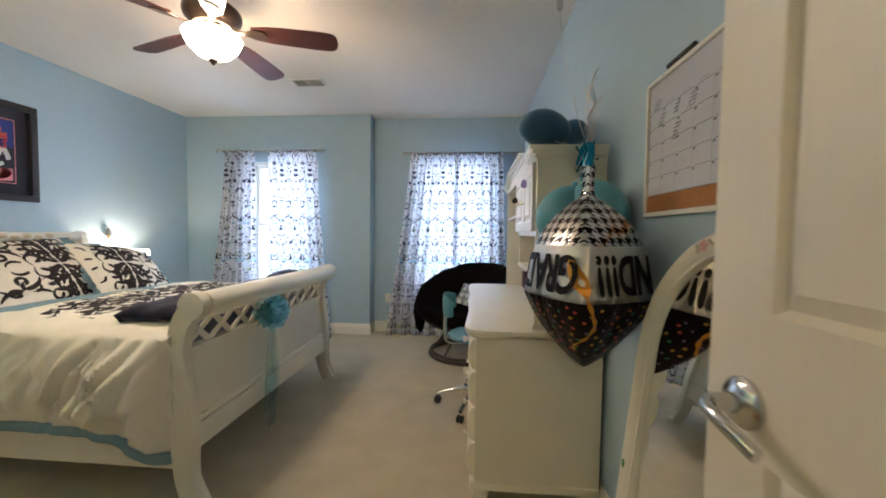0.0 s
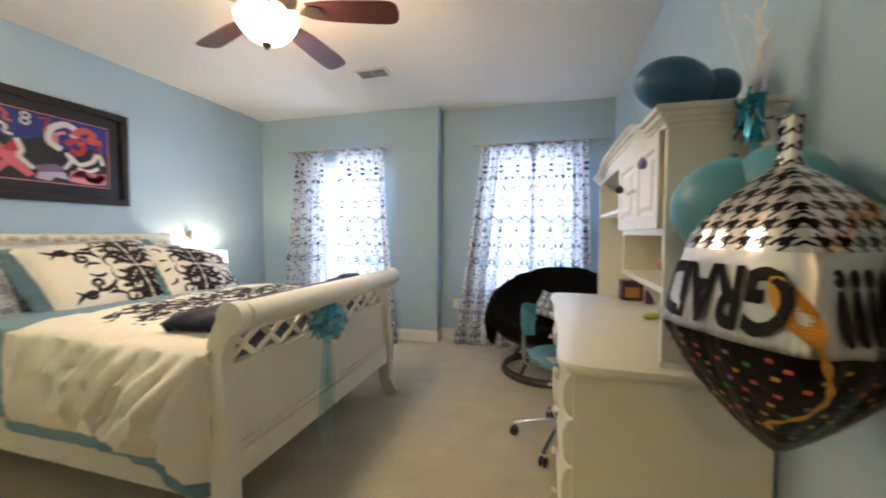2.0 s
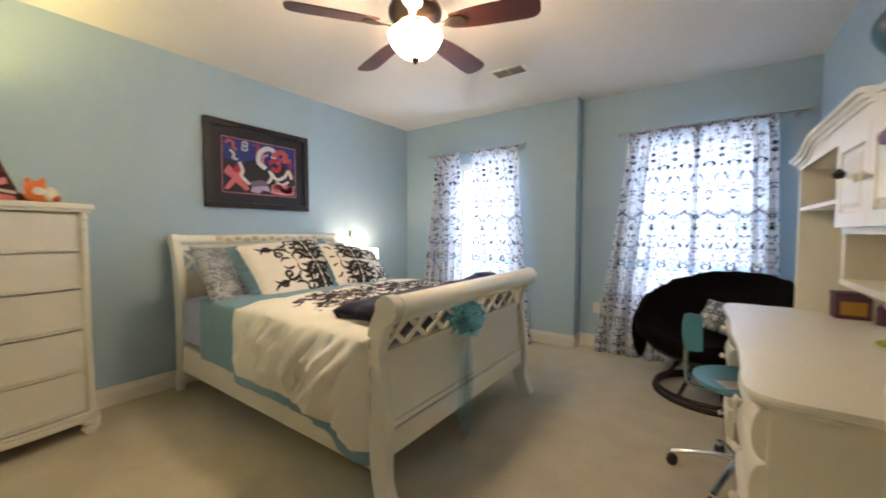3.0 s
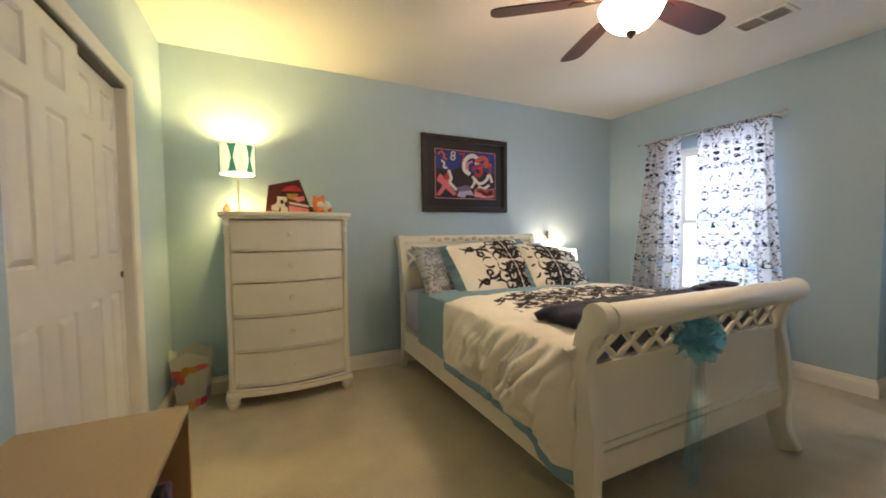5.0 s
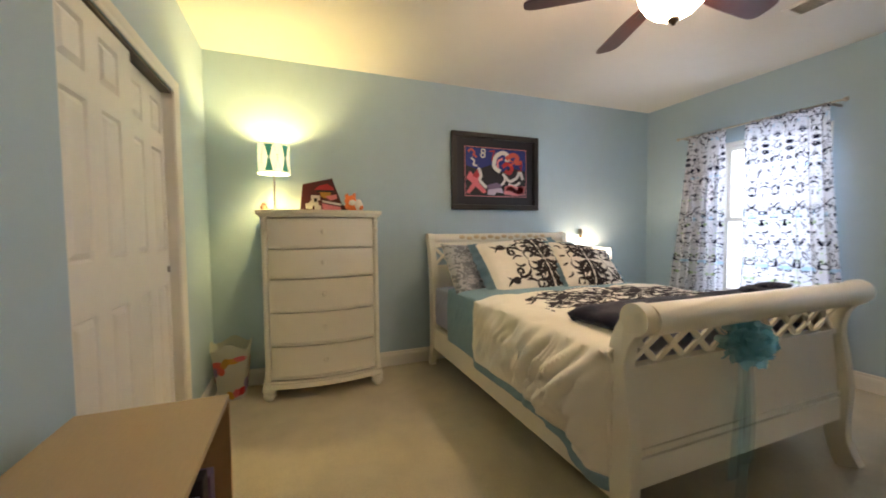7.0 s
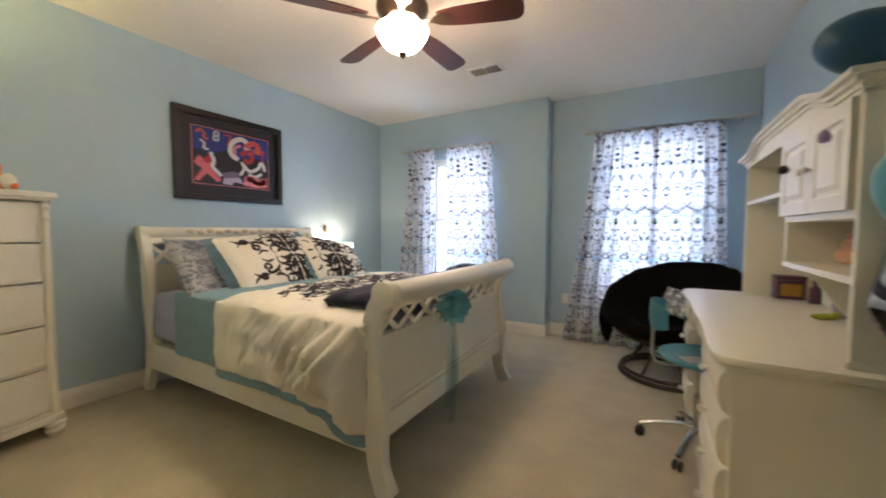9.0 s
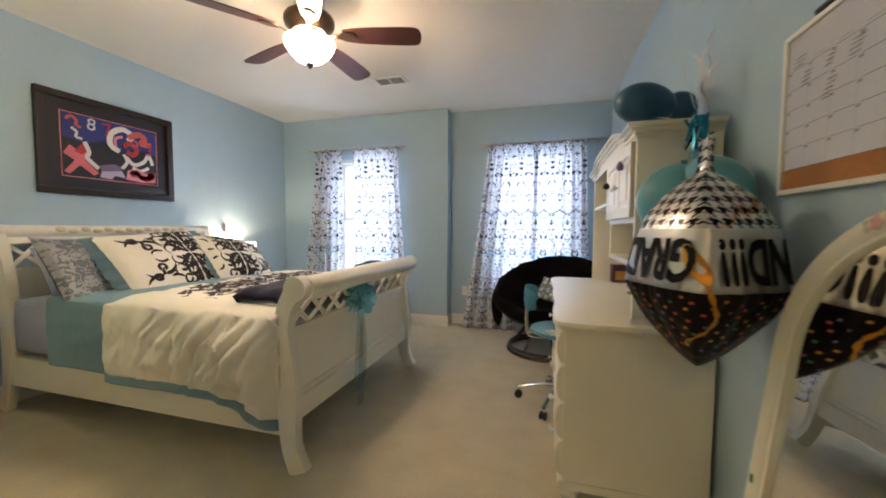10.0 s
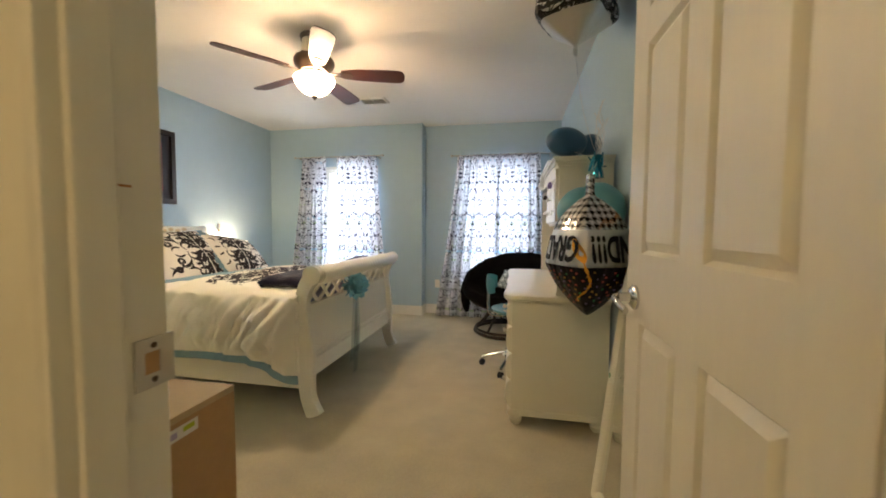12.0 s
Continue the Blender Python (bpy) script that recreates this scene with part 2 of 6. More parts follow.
M_SHEER = material("grey_vent_metal", (0.60, 0.59, 0.57), 0.5)
COLOURS = {
    "blue": (0.012, 0.022, 0.19), "black": (0.008, 0.006, 0.012), "pink": (0.62, 0.13, 0.16), "red": (0.40, 0.02, 0.03),
    "white": (0.62, 0.60, 0.58), "mauve": (0.16, 0.11, 0.20), "rose": (0.68, 0.22, 0.26), "lilac": (0.42, 0.36, 0.52), "gold": (0.55, 0.28, 0.03),
    "coral": (0.55, 0.09, 0.06), "mustard": (0.42, 0.23, 0.03), "violet": (0.24, 0.18, 0.36), "green": (0.03, 0.22, 0.07),
}
FADED = {k: material("faded_" + k, v, 0.6, grain=0.15, scale=80) for k, v in {"rose": (0.64, 0.36, 0.33), "violet": (0.34, 0.29, 0.40), "green": (0.42, 0.46, 0.24), "mustard": (0.55, 0.48, 0.27)}.items()}
for m_ in (M_BLACKFUR, M_DARKSEAT, M_NAVY):
    m_.node_tree.nodes["Principled BSDF"].inputs["Specular IOR Level"].default_value = 0.08
PAINT = {k: material(k + "_print", v, 0.55, grain=0.05, scale=30) for k, v in COLOURS.items()}

# ---- building helpers ----
def mesh_of(name, bm, mat, smooth=False):
    me = bpy.data.meshes.new(name)
    bmesh.ops.recalc_face_normals(bm, faces=bm.faces[:])
    bm.to_mesh(me)
    bm.free()
    for m in mat if isinstance(mat, (list, tuple)) else [mat]:
        me.materials.append(m)
    if smooth:
        me.polygons.foreach_set("use_smooth", [True] * len(me.polygons))
        me.set_sharp_from_angle(angle=radians(40))
    return me


def thing(name, label, category, m=None, group="", kind=""):
    """An empty at a thing's base, for its parts to hang under."""
    ob = new(name)
    ob.empty_display_size = 0.1
    ob.matrix_world = m or Matrix()
    return tagged(ob, label, category, group, kind)


def part(name, bm, mat, parent, label="", m=None, smooth=False):
    ob = new(name, bm if isinstance(bm, bpy.types.Mesh) else mesh_of(name, bm, mat, smooth))
    ob.parent = parent
    if m is not None:
        ob.matrix_basis = m
    return tagged(ob, label)


def solid(name, bm, mat, label, category, kind="", m=None, smooth=False, group=""):
    """A thing that is one mesh."""
    ob = new(name, mesh_of(name, bm, mat, smooth))
    if m is not None:
        ob.matrix_world = m
    return tagged(ob, label, category, group, kind)


def box(bm, x0, x1, y0, y1, z0, z1, bevel=0.0, seg=2, mat=0):
    b2 = bmesh.new()
    bmesh.ops.create_cube(b2, size=1, matrix=Matrix.LocRotScale(((x0 + x1) / 2, (y0 + y1) / 2, (z0 + z1) / 2), None, (abs(x1 - x0), abs(y1 - y0), abs(z1 - z0))))
    if bevel:
        bmesh.ops.bevel(b2, geom=b2.edges[:], offset=bevel, segments=seg, affect="EDGES", profile=0.6)
    return join(bm, b2, mat)


def join(bm, b2, mat=0, m=None):
    """Adds the mesh b2 to bm, and frees it."""
    if m is not None:
        b2.transform(m)
    made = {v: bm.verts.new(v.co) for v in b2.verts}
    for f in b2.faces:
        g = bm.faces.new([made[v] for v in f.verts])
        g.material_index = mat
    b2.free()
    return bm


def new_box(*a, **k):
    return box(bmesh.new(), *a, **k)


def lathe(profile, n=32, a0=0.0, a1=2 * math.pi, bm=None, m=None):
    """Turns (radius, z) pairs about z."""
    b2 = bmesh.new()
    full = abs(a1 - a0 - 2 * math.pi) < 1e-6
    count = n if full else n + 1
    rings = []
    for r, z in profile:
        if r < 1e-5:
            rings.append([b2.verts.new((0, 0, z))])
        else:
            rings.append([b2.verts.new((r * math.cos(a0 + (a1 - a0) * i / n), r * math.sin(a0 + (a1 - a0) * i / n), z)) for i in range(count)])
    for p, q in zip(rings, rings[1:]):
        for i in range(n):
            j = (i + 1) % count
            if len(p) == 1 and len(q) > 1:
                b2.faces.new((p[0], q[i], q[j]))
            elif len(q) == 1 and len(p) > 1:
                b2.faces.new((p[i], p[j], q[0]))
            elif len(p) > 1:
                b2.faces.new((p[i], p[j], q[j], q[i]))
    if m is not None:
        b2.transform(m)
    return b2 if bm is None else join(bm, b2)


def prism(points, depth, axis="y", bevel=0.0, at=0.0):
    """An outline of (a, b) pairs made thick along an axis: x takes (y, z), y takes (x, z), z takes (x, y)."""
    b2 = bmesh.new()
    def place(a, b, d):
        return {"x": (d, a, b), "y": (a, d, b), "z": (a, b, d)}[axis]
    low = [b2.verts.new(place(a, b, at)) for a, b in points]
    high = [b2.verts.new(place(a, b, at + depth)) for a, b in points]
    caps = [b2.faces.new(low), b2.faces.new(high[::-1])]
    for i in range(len(points)):
        j = (i + 1) % len(points)
        b2.faces.new((low[i], low[j], high[j], high[i]))
    bmesh.ops.recalc_face_normals(b2, faces=b2.faces[:])
    if bevel:
        bmesh.ops.bevel(b2, geom=[e for c in caps for e in c.edges], offset=bevel, segments=2, affect="EDGES", profile=0.6)
    return b2


def tube(points, radius, n=10, closed=False, taper=None, flat=1.0):
    """A round bar along a line of points."""
    b2 = bmesh.new()
    pts = [Vector(p) for p in points]
    rings, up = [], None
    count = len(pts)
    for i, p in enumerate(pts):
        a = pts[i - 1] if (i or closed) else p
        b = pts[(i + 1) % count] if (i + 1 < count or closed) else p
        d = (b - a).normalized()
        if up is None:
            up = Vector((0, 0, 1)) if abs(d.z) < 0.9 else Vector((1, 0, 0))
        side = d.cross(up).normalized()
        up = side.cross(d).normalized()
        r = radius * (taper[i] if taper else 1)
        rings.append([b2.verts.new(p + side * r * math.cos(2 * math.pi * k / n) + up * r * flat * math.sin(2 * math.pi * k / n)) for k in range(n)])
    for i in range(count if closed else count - 1):
        p, q = rings[i], rings[(i + 1) % count]
        for k in range(n):
            b2.faces.new((p[k], p[(k + 1) % n], q[(k + 1) % n], q[k]))
    if not closed:
        b2.faces.new(rings[0][::-1])
        b2.faces.new(rings[-1])
    return b2


def curve_points(ctrl, per=8):
    """A smooth line through control points."""
    pts, out = [Vector(c) for c in ctrl], []
    for i in range(len(pts) - 1):
        p0, p1, p2, p3 = pts[max(i - 1, 0)], pts[i], pts[i + 1], pts[min(i + 2, len(pts) - 1)]
        for k in range(per):
            t = k / per
            out.append(0.5 * (2 * p1 + (p2 - p0) * t + (2 * p0 - 5 * p1 + 4 * p2 - p3) * t * t + (3 * p1 - p0 - 3 * p2 + p3) * t ** 3))
    return out + [pts[-1]]


# ---- the room ----
H, RIGHT, FRONT, DEEP = 2.6, 4.10, 4.50, 4.68
DOORY, CLOSY, STEP = 0.02, -0.06, 2.04
OPEN0, OPEN1, DOORH = 3.10, 3.89, 2.03


def wall(name, label, pieces, mat=None):
    bm = bmesh.new()
    for p in pieces:
        box(bm, *p)
    return solid(name, bm, mat or M_WALL, label, "wall", "structure")


solid("floor", new_box(-0.15, RIGHT + 0.15, -2.6, DEEP + 0.2, -0.12, 0), M_CARPET, "beige cut-pile carpet across the bedroom floor", "floor", "structure")
solid("ceiling", new_box(-0.15, RIGHT + 0.15, -2.6, DEEP + 0.2, H, H + 0.12), M_CEIL, "white painted flat ceiling", "ceiling", "structure")
wall("wall_west", "pale blue painted wall behind the bed", [(-0.15, 0, -0.8, DEEP + 0.2, 0, H)])
wall("wall_east", "pale blue painted wall beside the desk", [(RIGHT, RIGHT + 0.15, -2.6, DEEP + 0.2, 0, H)])
wall("wall_north_1", "pale blue painted wall with a curtained window", [
    (0, WIN1[0], FRONT, FRONT + 0.2, 0, H), (WIN1[1], 2.29, FRONT, FRONT + 0.2, 0, H),
    (WIN1[0], WIN1[1], FRONT, FRONT + 0.2, 0, SILL), (WIN1[0], WIN1[1], FRONT, FRONT + 0.2, HEAD, H)])
wall("wall_north_2", "pale blue painted recessed wall with a curtained window", [
    (2.29, WIN2[0], DEEP, DEEP + 0.2, 0, H), (WIN2[1], RIGHT, DEEP, DEEP + 0.2, 0, H),
    (WIN2[0], WIN2[1], DEEP, DEEP + 0.2, 0, SILL), (WIN2[0], WIN2[1], DEEP, DEEP + 0.2, HEAD, H)])
CL0, CL1, CLH = 0.76, 2.04, 2.02
wall("wall_south_1", "pale blue painted wall round the closet", [
    (0, CL0, CLOSY - 0.12, CLOSY, 0, H), (CL0, STEP, CLOSY - 0.12, CLOSY, CLH, H)])
wall("wall_south_2", "pale blue painted wall beside the bedroom doorway", [
    (STEP, OPEN0 - 0.02, -0.10, DOORY, 0, H), (OPEN1 + 0.02, RIGHT, -0.10, DOORY, 0, H), (OPEN0 - 0.02, OPEN1 + 0.02, -0.10, DOORY, DOORH + 0.02, H)])
wall("wall_closet", "plain closet walls behind the sliding doors", [(0, STEP + 0.1, -0.8, -0.7, 0, H), (STEP, STEP + 0.1, -0.7, -0.10, 0, H)])
wall("wall_hall", "plain cream hallway walls outside the bedroom", [(STEP + 0.1, RIGHT, -2.6, -2.5, 0, H), (STEP + 0.1, STEP + 0.2, -2.5, -0.10, 0, H)], M_DOOR)


def base_profile(y):
    return [(y, 0), (y + 0.016, 0), (y + 0.016, 0.085), (y + 0.013, 0.10), (y + 0.008, 0.108), (y + 0.006, 0.125), (y, 0.13)]


def baseboard(p, q, side):
    """A moulded skirting from p to q, out of the wall towards side."""
    d = Vector((q[0] - p[0], q[1] - p[1], 0))
    b2 = prism(base_profile(0), d.length, "x")
    u, s = d.normalized(), Vector((*side, 0))
    b2.transform(Matrix(((u.x, s.x, 0, p[0]), (u.y, s.y, 0, p[1]), (0, 0, 1, 0), (0, 0, 0, 1))))
    solid("baseboard", b2, M_TRIM, "white moulded baseboard along the wall", "baseboard", "structure")


baseboard((0.001, CLOSY), (0.001, FRONT), (1, 0))
baseboard((0.017, FRONT - 0.001), (2.29, FRONT - 0.001), (0, -1))
baseboard((2.291, FRONT - 0.016), (2.291, DEEP), (1, 0))
baseboard((2.307, DEEP - 0.001), (RIGHT, DEEP - 0.001), (0, -1))
baseboard((RIGHT - 0.001, DOORY), (RIGHT - 0.001, DEEP), (-1, 0))
baseboard((0.017, CLOSY + 0.001), (CL0 - 0.065, CLOSY + 0.001), (0, 1))
baseboard((STEP, DOORY + 0.001), (OPEN0 - 0.075, DOORY + 0.001), (0, 1))


# ---- windows, doors, trim ----
def window(name, x0, x1, y):
    """A sash window in the wall whose inner face is at y."""
    w = thing(name, "white double-hung sash window, bright daylight behind it", "window", pose((x0 + x1) / 2, y, SILL), kind="structure")
    a, h = (x1 - x0) / 2, HEAD - SILL
    for nm, b in (("window_frame", (-a, -a + 0.04, 0.03, 0.15, 0, h)), ("window_frame", (a - 0.04, a, 0.03, 0.15, 0, h)),
                  ("window_frame", (-a + 0.04, a - 0.04, 0.03, 0.15, h - 0.04, h)), ("window_sill", (-a, a, -0.03, 0.15, 0.002, 0.035))):
        part(nm, new_box(*b, bevel=0.003), M_TRIM, w)
    for lo, hi, d in ((0.035, h / 2 + 0.02, 0.06), (h / 2 - 0.02, h - 0.04, 0.095)):
        sash = bmesh.new()
        i = a - 0.04
        for b in ((-i, -i + 0.04, d, d + 0.03, lo, hi), (i - 0.04, i, d, d + 0.03, lo, hi), (-i + 0.04, i - 0.04, d, d + 0.03, lo, lo + 0.045), (-i + 0.04, i - 0.04, d, d + 0.03, hi - 0.04, hi)):
            box(sash, *b)
        s = part("sash", sash, M_TRIM, w)
        p = part("pane", new_box(-i + 0.03, i - 0.03, d + 0.012, d + 0.017, lo + 0.03, hi - 0.03), M_GLASS, s)
        p.visible_shadow = False


window("window_1", *WIN1, FRONT)
window("window_2", *WIN2, DEEP)
solid("backdrop", new_box(-3, 8, 6.6, 6.62, -1, 5), M_OUTSIDE, "plain white overcast sky outside the windows", "sky", "structure")


def panelled(w, h, t, cols, rows):
    """A slab with raised fields on both faces: x along its width, y through its thickness, z up."""
    bm = box(bmesh.new(), 0, w, -t / 2 + 0.012, t / 2 - 0.012, 0, h)
    xs = [0] + [v for c in cols for v in c] + [w]
    zs = [0] + [v for r in rows for v in r] + [h]
    for s in (-1, 1):
        f0, f1 = sorted((s * (t / 2 - 0.012), s * t / 2))
        for i in range(0, len(xs), 2):
            box(bm, xs[i], xs[i + 1], f0, f1, 0, h)
        for c in cols:
            for i in range(0, len(zs), 2):
                box(bm, c[0], c[1], f0, f1, zs[i], zs[i + 1])
            for r in rows:
                a, b, e, g = 0.010, 0.032, s * (t / 2 - 0.012), s * (t / 2 + 0.001)
                o = [(c[0] + a, r[0] + a), (c[1] - a, r[0] + a), (c[1] - a, r[1] - a), (c[0] + a, r[1] - a)]
                n_ = [(c[0] + b, r[0] + b), (c[1] - b, r[0] + b), (c[1] - b, r[1] - b), (c[0] + b, r[1] - b)]
                vo = [bm.verts.new((x, e, z)) for x, z in o]
                vn = [bm.verts.new((x, g, z)) for x, z in n_]
                bm.faces.new(vn)
                for k in range(4):
                    bm.faces.new((vo[k], vo[(k + 1) % 4], vn[(k + 1) % 4], vn[k]))
                # ovolo edge round the sunk field
                q = [(c[0], r[0]), (c[1], r[0]), (c[1], r[1]), (c[0], r[1])]
                vq = [bm.verts.new((x, s * t / 2, z)) for x, z in q]
                vi = [bm.verts.new((x, e, z)) for x, z in o]
                for k in range(4):
                    bm.faces.new((vq[k], vq[(k + 1) % 4], vi[(k + 1) % 4], vi[k]))
    bmesh.ops.remove_doubles(bm, verts=bm.verts[:], dist=0.0001)
    return bm


ROWS6 = ((0.22, 0.93), (1.115, 1.66), (1.75, 1.92))
# bedroom door, swung open against the desk wall
door = thing("door_1", "cream six-panel bedroom door standing open with a lever handle", "door", pose(3.9075, 0.03, 0.012, 0, 0, 90.9), kind="structure")
part("leaf", panelled(0.765, 2.01, 0.035, ((0.11, 0.335), (0.43, 0.655)), ROWS6), M_DOOR, door)
hd = part("door_handle", lathe([(0, 0), (0.034, 0), (0.034, 0.006), (0.028, 0.012), (0.013, 0.016), (0.012, 0.045), (0, 0.046)], 28), M_CHROME, door, "polished nickel lever handle", pose(0.690, 0.0175, 0.992, -90), True)
lever = curve_points([(0, 0, 0.045), (-0.012, 0.0, 0.058), (-0.045, 0.006, 0.060), (-0.088, 0.022, 0.050)], 5)
part("lever", tube(lever, 0.0105, 12, flat=0.75), M_CHROME, hd, smooth=True)
for z in (0.2, 1.0, 1.8):
    part("hinge", tube([(-0.004, -0.02, z), (-0.004, -0.02, z + 0.09)], 0.006, 8), M_NICKEL, door)
# door lining, stops and casings
frame1 = thing("door_frame", "cream door lining and casing of the bedroom doorway", "door frame", kind="structure")
for b in ((OPEN0 - 0.02, OPEN0, -0.105, DOORY + 0.002, 0, DOORH), (OPEN1, OPEN1 + 0.02, -0.105, DOORY + 0.002, 0, DOORH), (OPEN0 - 0.02, OPEN1 + 0.02, -0.105, DOORY + 0.002, DOORH, DOORH + 0.019)):
    part("lining", new_box(*b, bevel=0.002), M_DOOR, frame1)
part("stop", new_box(OPEN0, OPEN0 + 0.011, -0.085, -0.040, 0, DOORH, bevel=0.003), M_DOOR, frame1)
part("stop", new_box(OPEN1 - 0.011, OPEN1, -0.085, -0.040, 0, DOORH, bevel=0.003), M_DOOR, frame1)


def casing(p, q, across, out, w=0.07):
    """Moulded trim along p to q, as wide as w across, proud of the wall along out."""
    d = Vector(q) - Vector(p)
    prof = [(0, 0), (w, 0), (w, 0.012), (w - 0.008, 0.017), (w * 0.55, 0.013), (w * 0.3, 0.009), (0.006, 0.008), (0, 0.004)]
    b2 = prism(prof, d.length, "z")
    u, a, o = d.normalized(), Vector(across), Vector(out)
    b2.transform(Matrix(((a.x, o.x, u.x, p[0]), (a.y, o.y, u.y, p[1]), (a.z, o.z, u.z, p[2]), (0, 0, 0, 1))))
    return b2


for y, o, cw in ((DOORY + 0.001, 1, 0.07), (-0.101, -1, 0.10)):
    part("casing", casing((OPEN0 - 0.006, y, 0), (OPEN0 - 0.006, y, DOORH + 0.076), (-1, 0, 0), (0, o, 0), cw), M_DOOR, frame1)
    part("casing", casing((OPEN1 + 0.006, y, 0), (OPEN1 + 0.006, y, DOORH + 0.076), (1, 0, 0), (0, o, 0)), M_DOOR, frame1)
    part("casing", casing((OPEN0 - 0.006, y, DOORH + 0.006), (OPEN1 + 0.006, y, DOORH + 0.006), (0, 0, 1), (0, o, 0)), M_DOOR, frame1)
strike = bmesh.new()
for b in ((0, 0.0025, -0.022, -0.010, -0.032, 0.032), (0, 0.0025, 0.010, 0.030, -0.032, 0.032), (0, 0.0025, -0.010, 0.010, 0.014, 0.032), (0, 0.0025, -0.010, 0.010, -0.032, -0.014)):
    box(strike, *b)
sp = part("strike_plate", strike, M_NICKEL, frame1, "nickel strike plate with a latch hole", pose(OPEN0, -0.001, 1.018))
part("latch_hole", new_box(-0.001, 0.0012, -0.010, 0.010, -0.014, 0.014), M_CARTON, sp, "raw wood inside the latch hole")
for z in (0.022, -0.022):
    part("screw", lathe([(0, 0.003), (0.004, 0.0028), (0.004, 0)], 10), M_BRONZE, sp, m=pose(0.0002, 0.002, z, 0, 90, 0))

part("scratch", new_box(OPEN0, OPEN0 + 0.0006, -0.052, -0.018, 1.2365, 1.2395), M_CORK, frame1, "brown scratch in the paint")

# closet
for x, y, wide, cols in ((0.765, -0.125, 0.565, ((0.045, 0.195), (0.30, 0.455))), (1.295, -0.088, 0.74, ((0.12, 0.275), (0.375, 0.535)))):
    cd = thing("door_2" if x < 1 else "door_3", "white six-panel sliding closet door, closed", "closet door", pose(x, y, 0.012), kind="structure")
    part("leaf", panelled(wide, 1.985, 0.032, cols, ROWS6), M_TRIM, cd)
    if x < 1:
        part("finger_pull", lathe([(0, 0.003), (0.019, 0.002), (0.024, 0.004), (0.024, 0)], 24), M_BRONZE, cd, "dark bronze finger pull", pose(0.022, 0.016, 1.01, -90) @ Matrix.Diagonal((0.75, 0.75, 1, 1)))
frame2 = thing("closet_frame", "white moulded casing round the closet opening", "door frame", kind="structure")
part("casing", casing((CL0 + 0.004, CLOSY + 0.001, 0), (CL0 + 0.004, CLOSY + 0.001, CLH + 0.066), (-1, 0, 0), (0, 1, 0), 0.066), M_TRIM, frame2)
part("casing", casing((CL0 + 0.004, CLOSY + 0.001, CLH), (STEP, CLOSY + 0.001, CLH), (0, 0, 1), (0, 1, 0), 0.066), M_TRIM, frame2)
part("lining", new_box(CL0, CL0 + 0.012, CLOSY - 0.12, CLOSY + 0.001, 0, CLH), M_TRIM, frame2)
part("track", new_box(CL0 + 0.012, STEP, CLOSY - 0.11, CLOSY - 0.004, CLH - 0.016, CLH - 0.001), M_BRONZE, frame2)


# ---- curtains ----
def curtain(x0t, x1t, x0b, x1b, y, ztop, seed):
    """One hanging panel, gathered at the top and flaring towards the floor."""
    rng = random.Random(seed)
    bm, nu, nv = bmesh.new(), 90, 40
    f1, f2, ph = rng.uniform(5, 7), rng.uniform(11, 14), rng.uniform(0, 6)
    grid = []
    for j in range(nv + 1):
        v = j / nv
        row = []
        for i in range(nu + 1):
            u = i / nu
            a, b = x0t + (x1t - x0t) * u, x0b + (x1b - x0b) * u
            e = v ** 1.25
            amp = 0.012 + 0.020 * v
            fold = amp * math.sin(2 * math.pi * f1 * u + ph + 0.6 * math.sin(3 * v)) + 0.010 * (1 - v) * math.sin(2 * math.pi * f2 * u)
            fold += 0.012 * noise.noise(Vector((u * 4, v * 3, seed)))
            z = ztop * (1 - v) + 0.006 * v
            row.append(bm.verts.new((a + (b - a) * e, y - 0.035 * v + fold, z)))
        grid.append(row)
    for j in range(nv):
        for i in range(nu):
            bm.faces.new((grid[j][i], grid[j][i + 1], grid[j + 1][i + 1], grid[j + 1][i]))
    ob = solid("curtain", bm, M_CURTAIN, "white cotton curtain with black scrolls, drawn over the window", "curtain", smooth=True, group="bedroom curtains")
    md = ob.modifiers.new("thick", "SOLIDIFY")
    md.thickness = 0.0015
    return ob


def curtain_rod(x0, x1, y, wall_y, z):
    r = thing("curtain_rod", "slim clear glass-like curtain rod on wall brackets", "curtain rod", pose((x0 + x1) / 2, y, z), group="curtain rods")
    a = (x1 - x0) / 2
    part("rod", tube([(-a, 0, 0), (a, 0, 0)], 0.008, 12), M_NICKEL, r, smooth=True)
    for s in (-1, 1):
        part("end_knob", lathe([(0, 0), (0.012, 0.004), (0.017, 0.016), (0.012, 0.03), (0, 0.034)], 16), M_NICKEL, r, m=pose(s * a, 0, 0, 0, 90 * s, 0), smooth=True)
        part("bracket", new_box(s * (a - 0.06) - 0.006, s * (a - 0.06) + 0.006, -0.01, wall_y - y, -0.02, -0.006), M_NICKEL, r)


curtain_rod(0.50, 1.76, 4.37, FRONT, 2.165)
curtain_rod(2.70, 4.02, 4.56, DEEP, 2.165)
curtain(0.60, 0.95, 0.36, 0.97, 4.375, 2.175, 1)
curtain(1.11, 1.69, 1.10, 1.88, 4.375, 2.175, 2)
curtain(2.76, 3.33, 2.47, 3.31, 4.565, 2.175, 3)
curtain(3.285, 3.84, 3.26, 3.92, 4.565, 2.175, 4)


